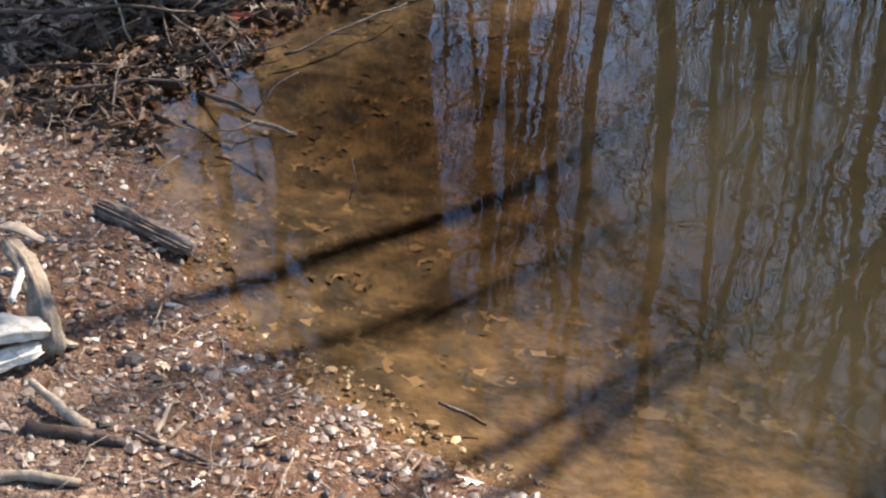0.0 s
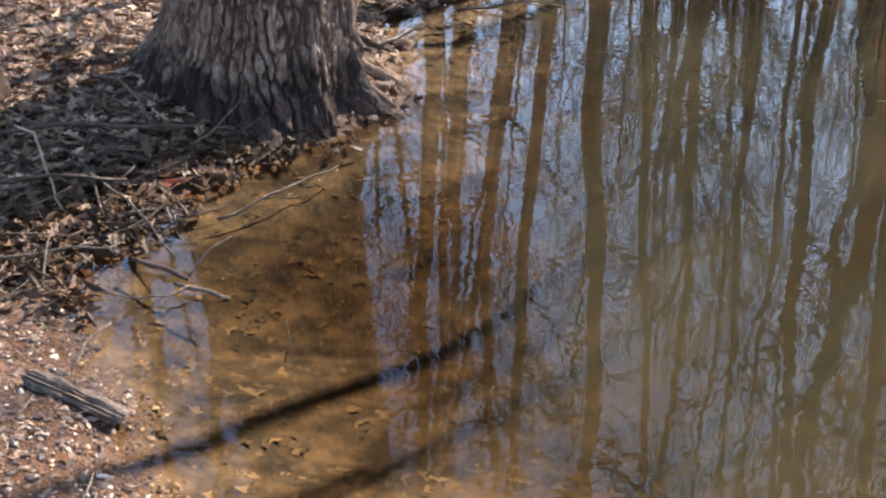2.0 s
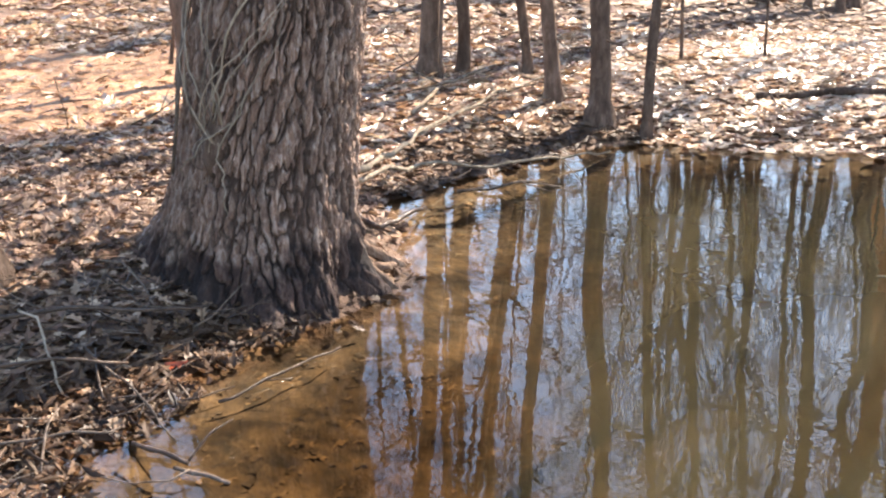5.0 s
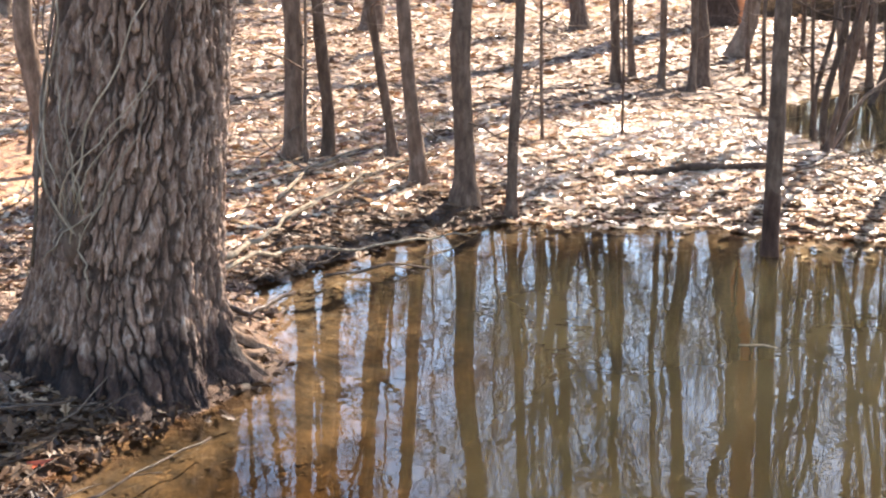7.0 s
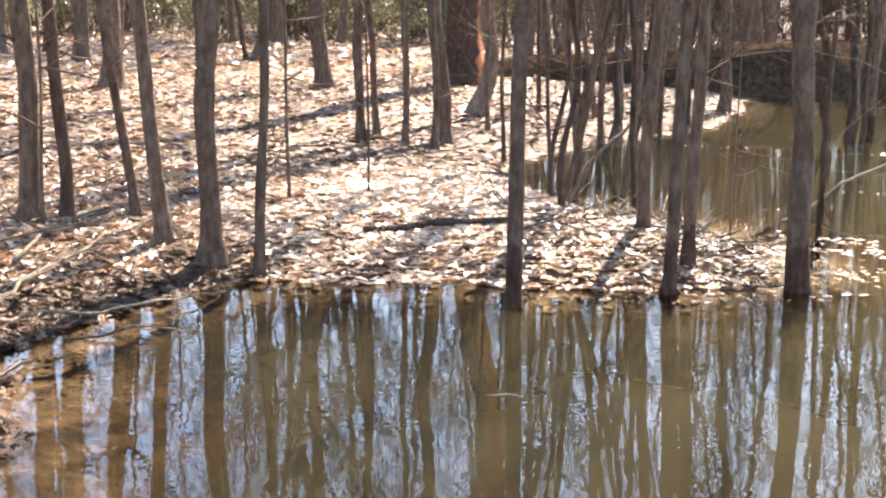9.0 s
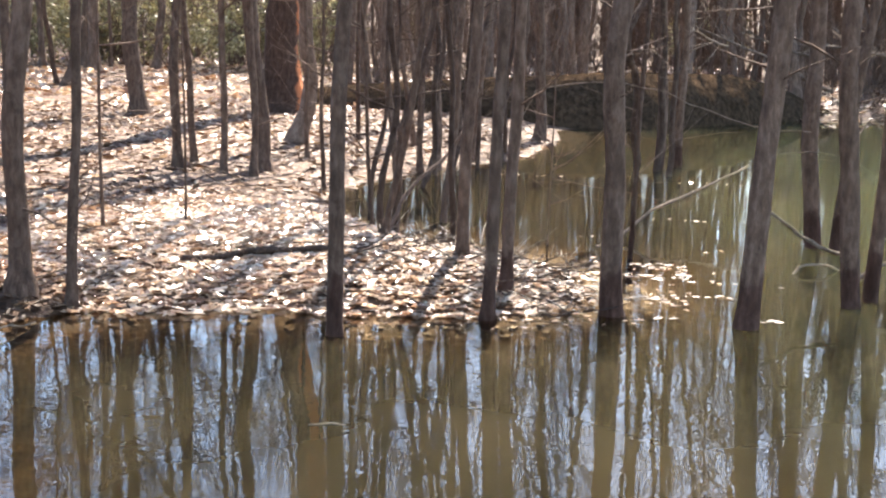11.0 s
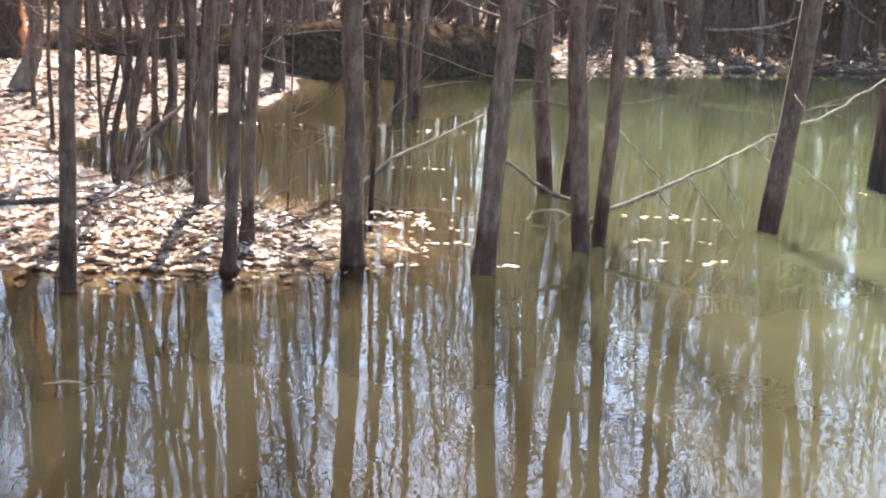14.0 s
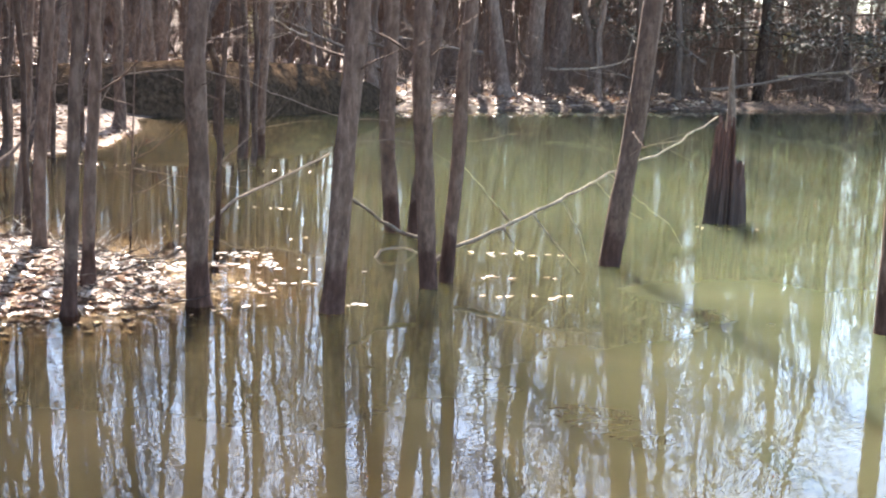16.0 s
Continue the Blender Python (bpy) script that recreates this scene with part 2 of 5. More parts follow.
# pebbles
STONE, n, l, p = material("pebble_stone")
g = n.new("ShaderNodeNewGeometry")
info = n.new("ShaderNodeObjectInfo")
pick = math_node(n, l, "FRACT", math_node(n, l, "ADD", g.outputs["Random Per Island"], info.outputs["Random"]))
c = ramp_node(n, l, pick, [(0.0, (0.05, 0.035, 0.026)), (0.55, (0.14, 0.092, 0.063)), (0.93, (0.32, 0.23, 0.16)), (1.0, (0.66, 0.55, 0.43))])
c = mix_node(n, l, 0.5, c, ramp_node(n, l, noise_node(n, l, g.outputs["Position"], 90.0, 4), [(0.3, (0.5, 0.45, 0.4)), (0.7, (1, 1, 1))]), "MULTIPLY")
l.new(c, p.inputs["Base Color"])
p.inputs["Roughness"].default_value = 0.36
bump_node(n, l, noise_node(n, l, g.outputs["Position"], 200.0, 3), p, 0.5, 0.003)


# ================= mesh helpers =================
class Build:
    """Gathers vertices and faces for one mesh."""

    def __init__(self):
        self.v, self.f = [], []

    def tube(self, path, radii, sides=6, cap=True):
        pts = [Vector(q) for q in path]
        start = len(self.v)
        side = None
        for i, q in enumerate(pts):
            d = (pts[min(i + 1, len(pts) - 1)] - pts[max(i - 1, 0)]).normalized()
            if side is None:
                side = d.cross(Vector((0.3, 0.9, 0.2)) if abs(d.z) > 0.7 else Vector((0, 0, 1))).normalized()
            side = (side - d * side.dot(d)).normalized()
            other = d.cross(side)
            for k in range(sides):
                a = 2 * math.pi * k / sides
                self.v.append(q + (side * math.cos(a) + other * math.sin(a)) * radii[i])
        for i in range(len(pts) - 1):
            for k in range(sides):
                a, b = start + i * sides + k, start + i * sides + (k + 1) % sides
                self.f.append((a, b, b + sides, a + sides))
        if cap:
            last = start + (len(pts) - 1) * sides
            self.f.append(tuple(range(last, last + sides)))
            self.f.append(tuple(range(start + sides - 1, start - 1, -1)))

    def mesh(self, name, smooth=True):
        me = bpy.data.meshes.new(name)
        me.from_pydata([tuple(q) for q in self.v], [], self.f)
        if smooth:
            me.shade_smooth()
        return me


def part(name, me, mat, parent=None, label=""):
    ob = new(name, me)
    if mat:
        me.materials.append(mat)
    if parent:
        ob.parent = parent
    return tagged(ob, label)


# ================= ground and water =================
SHORE_NEAR = [(30, -12), (12, -3), (4, .6), (1.5, 1.2), (.6, 1.5), (.1, 1.66), (-.26, 1.72), (-.46, 1.86), (-.58, 1.89), (-.68, 2.02), (-.85, 2.1), (-1.03, 2.37),
              (-1.03, 2.5), (-1.26, 2.72), (-1.38, 2.96), (-1.41, 3.21), (-1.34, 3.38), (-1.3, 3.6), (-1.22, 3.85), (-1.1, 4.15), (-.9, 4.33), (-.74, 4.6), (-.69, 4.88),
              (-.78, 5.6), (-.99, 6.09), (-.76, 6.35), (-.55, 6.7), (-.12, 7.3)]
SHORE_FAR = [(.4, 7.65), (1.05, 7.45), (1.57, 7.48), (2.01, 7.13), (2.76, 6.96), (3.22, 7.02), (3.55, 7.28), (3.8, 8.0), (3.6, 8.8), (3.2, 9.6), (3.0, 11),
             (3.25, 12.8), (3.8, 13.8), (5, 15), (7.2, 16.8), (9.2, 20), (10.2, 22.5), (11.8, 22.3), (13.7, 23.4), (16.8, 24.6), (27, 24.6), (38, 25.2),
             (60, 27), (90, 22), (100, 0), (80, -20)]
POND = np.array(SHORE_NEAR + SHORE_FAR, float)


def shore_distance(q):
    """Distance from the waterline, positive on land."""
    q = np.asarray(q, float)
    d, inside = np.full(len(q), 1e9), np.zeros(len(q), bool)
    for a, b in zip(POND, np.roll(POND, -1, 0)):
        e = b - a
        t = np.clip(((q - a) @ e) / (e @ e), 0, 1)
        d = np.minimum(d, np.hypot(*(q - a - t[:, None] * e).T))
        if a[1] != b[1]:
            inside ^= ((a[1] > q[:, 1]) != (b[1] > q[:, 1])) & (q[:, 0] < (b[0] - a[0]) * (q[:, 1] - a[1]) / (b[1] - a[1]) + a[0])
    return np.where(inside, -d, d)


def wobble(q, s):
    x, y = q[:, 0], q[:, 1]
    return (np.sin(x * s + 1.3 * np.sin(y * s * 0.7)) * np.cos(y * s * 1.1 + 1.7 * np.sin(x * s * 0.6)) + 0.5 * np.sin(x * s * 2.3 + y * s * 1.9) * np.cos(y * s * 2.7 - x * s * 1.3)) / 1.5


def height(q):
    q = np.asarray(q, float).reshape(-1, 2)
    d = shore_distance(q) + 0.06 * wobble(q, 5.0) + 0.03 * wobble(q, 13.0)
    land = np.maximum(d, 0)
    up = 0.16 * (1 - np.exp(-land / 0.45)) + 0.028 * np.minimum(land, 32) + 0.1 * np.maximum(land - 45, 0)
    up = up + np.minimum(land, 1) * (0.03 * wobble(q, 1.7) + 0.012 * wobble(q, 6.0))
    down = -0.6 * (1 - np.exp(-np.maximum(-d, 0) / 2.2))
    return np.where(d > 0, up, down)


def ground_z(x, y):
    return float(height([(x, y)])[0])


def steps(lo, fine_lo, fine_hi, hi, step, grow=1.12):
    mid = list(np.arange(fine_lo, fine_hi, step))
    up, s = [fine_hi], step
    while up[-1] < hi:
        s *= grow
        up.append(up[-1] + s)
    down, s = [], step
    at = fine_lo
    while at > lo:
        s *= grow
        at -= s
        down.append(at)
    return np.array(down[::-1] + mid + up)


def sheet(name, xs, ys, zf):
    gx, gy = np.meshgrid(xs, ys)
    q = np.stack([gx.ravel(), gy.ravel()], 1)
    v = np.column_stack([q, zf(q)])
    w = len(xs)
    i, j = np.meshgrid(np.arange(w - 1), np.arange(len(ys) - 1))
    a = (j * w + i).ravel()
    me = bpy.data.meshes.new(name)
    me.from_pydata(v.tolist(), [], np.column_stack([a, a + 1, a + 1 + w, a + w]).tolist())
    me.shade_smooth()
    return me, q


def attribute(me, name, values):
    me.attributes.new(name, "FLOAT", "POINT").data.foreach_set("value", np.asarray(values, np.float32))


def smooth01(x):
    x = np.clip(x, 0, 1)
    return x * x * (3 - 2 * x)


def clay(q):
    """Where the wood floor lies open, orange and needle-strewn."""
    return smooth01((1 - ((q[:, 0] + 3.6) / 1.6) ** 2 - ((q[:, 1] - 8.2) / 2.0) ** 2 + 0.4 * wobble(q, 2.6)) / 0.6)


me, q = sheet("ground", steps(-160, -3.0, 4.5, 160, 0.06), steps(-40, 1.2, 9.5, 190, 0.06), height)
d = shore_distance(q)
attribute(me, "bare", smooth01((3.15 - q[:, 1] + 0.25 * wobble(q, 4.0)) / 0.4) * smooth01((-0.2 - q[:, 0] + 1.5) / 1.0) * (d > -0.8))
attribute(me, "wet", smooth01((np.where(q[:, 1] < 4.0, 0.62, 0.1) - d + 0.16 * wobble(q, 5.0)) / 0.4) * smooth01((d + 0.12) / 0.12))
attribute(me, "clay", clay(q))
attribute(me, "bed", smooth01((0.0 - d) / 0.15))
tagged(part("ground", me, GROUND), "brown earth under dry fallen leaves, gravelly by the water", "ground", kind="structure")

me, q = sheet("water", steps(-2.5, -1.6, 4.6, 108, 0.08, 1.1), steps(-25, 1.4, 9.0, 30, 0.08, 1.1), lambda q: 0 * q[:, 0])
d = -shore_distance(q)
attribute(me, "depth", smooth01((d - 0.04 + 0.08 * wobble(q, 3.1)) / 0.75))
cove = smooth01((5.2 - q[:, 1]) / 1.6)
inlet = smooth01((q[:, 1] - 10.0) / 2.0)
deep = (1 - cove) * ((d - 0.15) / 1.2 * (1 - inlet) + (d + 0.35) / 0.5 * inlet) + cove * (q[:, 0] + 0.45 + 0.4 * (d - 0.45)) / 1.1 + 0.18 * wobble(q, 1.9)
# last factor thins the murk by the berm, darkening the water for its shade
attribute(me, "murk", (0.95 - 0.2 * smooth01((4.6 - q[:, 1]) / 1.8)) * smooth01(deep) * smooth01((d + 0.3 * inlet) / 0.4) * (1 - 0.4 * smooth01((q[:, 1] - 15) / 6) * smooth01((21 - q[:, 0]) / 6)))
attribute(me, "algae", smooth01((q[:, 0] * 0.9 - q[:, 1] * 0.42 - 0.2 + 0.7 * wobble(q, 0.8)) / 4.5))
water = part("water", me, WATER)
water.visible_shadow = False
tagged(water, "still brown-green pond water mirroring bare trees", "water", kind="structure")

# ================= trees =================
def branch_path(start, way, length, bend, rnd, n):
    pts, at, d = [Vector(start)], Vector(start), Vector(way).normalized()
    for _ in range(n):
        d = (d + Vector((rnd.uniform(-1, 1), rnd.uniform(-1, 1), rnd.uniform(-0.5, 1.0))) * bend).normalized()
        at = at + d * (length / n)
        pts.append(at.copy())
    return pts


def tree_meshes(dia, tall, lean, rnd, fork=0.42, sides=10, rich=1.0, twiggy=1.0, crook=1.0, twig=0.003):
    """Trunk and crown of a bare tree that stands at the origin; lean: sideways metres per metre."""
    trunk, crown = Build(), Build()
    r0, n = dia / 2, 44
    wx, wy, ph = rnd.uniform(0.2, 1.0) * dia, rnd.uniform(0.2, 1.0) * dia, rnd.uniform(0, 6)

    kink, kp = crook * rnd.uniform(0.1, 0.42) * min(dia, 0.16), rnd.uniform(0, 6)

    def axis(z):
        k = kink * (math.sin(2.1 * z + kp) - math.sin(kp) + 0.5 * math.sin(4.7 * z + 2 * kp) - 0.5 * math.sin(2 * kp))
        return Vector((lean[0] * z + wx * math.sin(0.55 * z + ph) - wx * math.sin(ph) + k, lean[1] * z + wy * math.sin(0.47 * z + 2 * ph) - wy * math.sin(2 * ph) + 0.6 * k, z))

    def radius(z):
        return r0 * (max(0.12, 1 - 0.88 * max(z, 0) / tall) + 0.75 * math.exp(-max(z, 0) / (dia * 0.7)))

    zs = [-0.3, -0.05, 0.015 * tall ** 0.5, 0.035 * tall ** 0.5, 0.065 * tall ** 0.5, 0.11 * tall ** 0.5] + [tall * (0.06 + 0.94 * (i / n) ** 1.2) for i in range(n + 1)]
    trunk.tube([axis(z) for z in zs], [radius(z) * rnd.uniform(0.93, 1.09) for z in zs], sides)
    for i in range(int(7 * twiggy)):
        z, a = rnd.uniform(0.5, 0.4 * tall), rnd.uniform(0, 6.28)
        ln = rnd.uniform(0.15, 1.1)
        path = branch_path(axis(z), (math.cos(a), math.sin(a), rnd.uniform(-0.2, 0.8)), ln, 0.25, rnd, 4)
        crown.tube(path, [0.007 * ln + 0.002, 0.006 * ln + 0.002, 0.0035, 0.0025, 0.0015], 4, False)
        for _ in range(2):
            s = rnd.randint(1, 4)
            p2 = branch_path(path[s], (path[s] - path[s - 1]).normalized() + Vector((rnd.uniform(-1, 1), rnd.uniform(-1, 1), rnd.uniform(-0.5, 0.8))), ln * 0.5, 0.3, rnd, 3)
            crown.tube(p2, [0.003, 0.0025, 0.002, 0.001], 3, False)
    k = int(16 * rich) + 3
    for i in range(k):
        f = fork + (0.97 - fork) * (i + rnd.random()) / k
        z = tall * f
        a = i * 2.4 + rnd.uniform(-0.5, 0.5)
        rise = rnd.uniform(0.5, 1.3)
        length = tall * (0.34 * (1 - f) + 0.06) * rnd.uniform(0.7, 1.35)
        rb = radius(z) * rnd.uniform(0.25, 0.45)
        path = branch_path(axis(z), (math.cos(a), math.sin(a), rise), length, 0.22, rnd, 5)
        crown.tube(path, [rb * (1 - 0.16 * j) for j in range(6)], 4, False)
        for j in range(int(4 * rich) + 2):
            s = rnd.randint(1, 5)
            d2 = (path[s] - path[s - 1]).normalized() + Vector((rnd.uniform(-1, 1), rnd.uniform(-1, 1), rnd.uniform(-0.2, 0.9)))
            l2 = length * rnd.uniform(0.3, 0.6)
            p2 = branch_path(path[s], d2, l2, 0.3, rnd, 4)
            r2 = max(rb * 0.38, twig)
            crown.tube(p2, [r2 * (1 - 0.2 * u) for u in range(5)], 3, False)
            for _ in range(3):
                s3 = rnd.randint(1, 4)
                d3 = (p2[s3] - p2[s3 - 1]).normalized() + Vector((rnd.uniform(-1, 1), rnd.uniform(-1, 1), rnd.uniform(-0.3, 0.8)))
                p3 = branch_path(p2[s3], d3, l2 * rnd.uniform(0.3, 0.7), 0.3, rnd, 1)
                crown.tube(p3, [max(r2 * 0.5, twig), twig * 0.6], 3, False)
    return trunk.mesh("trunk"), crown.mesh("crown")


def bare_tree(x, y, dia, lean, tall, seed, label, group, mat=BARK, rich=1.0, fork=0.42, crook=1.0, twig=0.003):
    """lean: sideways to the right, seen from the pond's near bank."""
    rnd = random.Random(seed)
    dist = math.hypot(x, y)
    side = (y / dist * lean, -x / dist * lean)
    trunk, crown = tree_meshes(dia, tall, side, rnd, fork, rich=rich, crook=crook, twig=twig)
    ob = new("tree")
    ob.location = (x, y, max(ground_z(x, y), -0.45))
    part("trunk", trunk, mat, ob)
    part("crown", crown, mat, ob, "bare grey branches and twigs")
    return tagged(ob, label, "tree", group)


# x, y, trunk thickness, lean
WATER_TREES = [(1.75, 6.67, .091, .002), (2.71, 6.84, .076, .034), (3.00, 7.26, .078, .053), (3.50, 6.78, .131, .018), (4.06, 6.24, .141, .039), (4.55, 8.58, .043, .044),
               (8.29, 14.88, .136, -.046), (8.70, 15.20, .140, .031), (6.32, 8.71, .15, .02), (6.35, 8.54, .1, .05), (5.12, 6.60, .135, -.056), (5.30, 6.73, .100, .042),
               (6.85, 6.76, .172, .061), (6.75, 4.28, .115, -.038)]
BANK_TREES = [(-1.02, 8.85, .135, -.059), (-.80, 8.93, .088, -.025), (-.34, 8.93, .068, -.150), (-.15, 8.17, .102, -.045), (.14, 7.83, .134, -.010), (.42, 7.71, .063, .051),
              (-5.44, 14.45, .218, .019), (-2.59, 8.33, .132, .017), (3.01, 8.08, .081, .013), (2.80, 9.23, .052, .146), (4.02, 12.66, .077, -.097), (3.82, 10.77, .066, .042)]
SAPLINGS = [(-.93, 8.70, .027, .012), (.76, 9.59, .030, -.011), (-2.92, 8.99, .029, .153), (1.37, 9.65, .022, -.018), (3.29, 13.05, .048, -.016), (3.59, 15.05, .062, -.010),
            (3.10, 10.56, .039, -.066), (4.21, 9.35, .018, .017)]
WOOD_TREES = [(-1.10, 21.03, .316, -.010), (1.46, 30.12, .120, -.040), (2.29, 21.23, .264, -.016), (4.39, 45.71, .70, -.041), (5.59, 46.66, .414, .020), (1.91, 14.04, .107, .012),
              (2.18, 14.63, .079, -.027), (2.33, 13.58, .079, -.028), (2.62, 13.43, .079, -.005), (2.81, 13.94, .170, -.026), (7.83, 42.54, .286, -.021),
              (5.03, 15.06, .084, .021), (5.33, 15.30, .093, -.040), (8.42, 19.15, .166, .021), (7.81, 28.81, .184, .026), (5.51, 16.77, .070, -.136), (6.15, 16.18, .077, .074), (4.89, 17.43, .064, -.034)]
INLET_STEMS = [(3.38, 11.57, .05, .03), (2.94, 9.73, .055, -.05), (3.19, 10.22, .06, .15), (4.4, 13.38, .07, .08), (5.06, 14.6, .06, .03), (4.45, 12.49, .06, -.04), (3.51, 9.67, .05, .02),
               (5.94, 15.44, .06, .02), (5.13, 16.23, .05, -.05), (6.54, 16.12, .07, .1), (7.83, 14.01, .08, .05), (8.06, 14.67, .09, .02), (8.46, 15.86, .11, .06), (4.7, 13.0, .045, .1),
               (5.6, 14.9, .05, -.08), (6.9, 16.9, .06, .05)]
FAR_TREES = [(32.48, 29.34, .75, -.027), (33.30, 29.45, .39, .007), (26.47, 28.52, .51, -.056), (25.33, 28.38, .50, -.022), (23.24, 27.21, .379, -.109), (31.20, 29.16, .339, -.128),
             (22.84, 28.09, .287, -.027), (18.55, 26.75, .287, .014), (46, 32, .6, -.05), (41, 30, .41, -.05), (43, 33, .40, -.08)]


def tall_of(dia):
    return 8.0 + 45 * dia if dia < 0.2 else min(15.5 + 14 * (dia - 0.2), 22)


seed = 10
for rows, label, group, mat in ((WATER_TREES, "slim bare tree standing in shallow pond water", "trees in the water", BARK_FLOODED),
                                (BANK_TREES, "slim bare grey tree on the leafy bank", "trees on the bank", BARK),
                                (SAPLINGS, "thin bare sapling among fallen leaves", "saplings", BARK),
                                (WOOD_TREES, "bare brown tree in the leaf-strewn wood", "trees of the wood", BARK),
                                (FAR_TREES, "bare dark tree on the far shore", "trees of the far shore", BARK_FAR)):
    for x, y, dia, lean in rows:
        seed += 1
        thin = rows is SAPLINGS
        bare_tree(x, y, dia, lean, 2.0 + 60 * dia if thin else tall_of(dia) + (3.5 if rows is WOOD_TREES else 0), 4078 if x == 1.75 else seed, label, group, mat, 0.5 if thin else (1.9 if rows is WOOD_TREES and y > 20 else 0.9 if rows is WOOD_TREES else 1.5 if rows is BANK_TREES and x < 1.5 else 0.55), 0.5 if thin else (0.22 if rows in (BANK_TREES, WOOD_TREES) else 0.42))
for i, (x, y, dia, lean) in enumerate(INLET_STEMS):
    bare_tree(x, y, dia, lean, 5 + 50 * dia, 400 + i, "crooked thin bare stem at the inlet's edge", "stems by the inlet", BARK_ROUGH, 0.6, 0.3, 4.5)
bare_tree(5.04, 22.79, .62, .001, 20, 7, "thick old tree with reddish bark on one side", "trees of the wood", BARK_RED)

# distant wood: six shapes, set out again and again
def scatter_wood():
    rnd = random.Random(5)
    shapes = []
    for i in range(6):
        dia = 0.11 + 0.035 * i
        ob = bare_tree(-60 - 4 * i, 70, dia, 0.0, (9.5, 11, 12.5, 14, 18, 21)[i], 300 + i, "bare tree deep in the winter wood", "distant wood", BARK_FAR, (0.72, 0.72, 0.85, 0.85, 1.0, 1.0)[i], (0.14, 0.16, 0.2, 0.22, 0.26, 0.3)[i], 1.4, 0.006)
        shapes.append(ob)
    made = 0
    while made < 128:
        az = radians(rnd.uniform(14, 68) if made % 2 else rnd.uniform(-50, 85))
        dist = rnd.uniform(31, 56) if made % 2 else rnd.uniform(17, 90)
        x, y = dist * math.sin(az), dist * math.cos(az)
        if shore_distance(np.array([(x, y)]))[0] < 1.5 or (dist < 30 and rnd.random() < 0.6):
            continue
        copy_thing(rnd.choice(shapes[:3] if rnd.random() < 0.85 or az > 0.45 else shapes[3:]), pose(x, y, ground_z(x, y), rnd.uniform(-3, 3), rnd.uniform(-3, 3), rnd.uniform(0, 360)))
        made += 1
    for i in range(8):
        az, dist = radians(-17 + 4.2 * i + rnd.uniform(-1.5, 1.5)), rnd.uniform(28, 44)
        x, y = dist * math.sin(az), dist * math.cos(az)
        copy_thing(shapes[4 + i % 2], pose(x, y, ground_z(x, y), rnd.uniform(-4, 4), rnd.uniform(-4, 4), rnd.uniform(0, 360)))
    for i in range(11):
        az, dist = radians(-27 + 3.1 * i + rnd.uniform(-1, 1)), rnd.uniform(19, 36)
        x, y = dist * math.sin(az), dist * math.cos(az)
        copy_thing(shapes[1 + i % 4], pose(x, y, ground_z(x, y), rnd.uniform(-3, 3), rnd.uniform(-3, 3), rnd.uniform(0, 360)))
    made = 0
    while made < 16:
        az, dist = radians(rnd.uniform(26, 66) if made % 2 else rnd.uniform(46, 66)) if made % 8 else radians(rnd.uniform(-20, 24)), rnd.uniform(24, 44)
        x, y = dist * math.sin(az), dist * math.cos(az)
        if shore_distance(np.array([(x, y)]))[0] < 1.5:
            continue
        copy_thing(shapes[2 + made % 4], pose(x, y, ground_z(x, y), rnd.uniform(-4, 4), rnd.uniform(-4, 4), rnd.uniform(0, 360)))
        made += 1
    made = 0
    while made < 26:
        az, dist = radians(rnd.uniform(85, 318)), rnd.uniform(5, 34)
        x, y = dist * math.sin(az), dist * math.cos(az)
        if shore_distance(np.array([(x, y)]))[0] < 0.5:
            continue
        copy_thing(rnd.choice(shapes[2:]), pose(x, y, ground_z(x, y), 0, 0, rnd.uniform(0, 360)))
        made += 1


scatter_wood()


# ================= the big old tree by the cove =================
def lattice_noise(u, v, around, rnd_seed):
    """Smooth noise from -1 to 1 that closes after `around` cells in u."""
    rng = np.random.RandomState(rnd_seed)
    rows = int(v.max()) + 4
    g = rng.uniform(-1, 1, (rows, around))
    v = np.maximum(v, 0)
    iu, iv = np.floor(u).astype(int), np.floor(v).astype(int)
    fu, fv = smooth01(u - iu), smooth01(v - iv)
    low = g[iv, iu % around] * (1 - fu) + g[iv, (iu + 1) % around] * fu
    high = g[iv + 1, iu % around] * (1 - fu) + g[iv + 1, (iu + 1) % around] * fu
    return low * (1 - fv) + high * fv


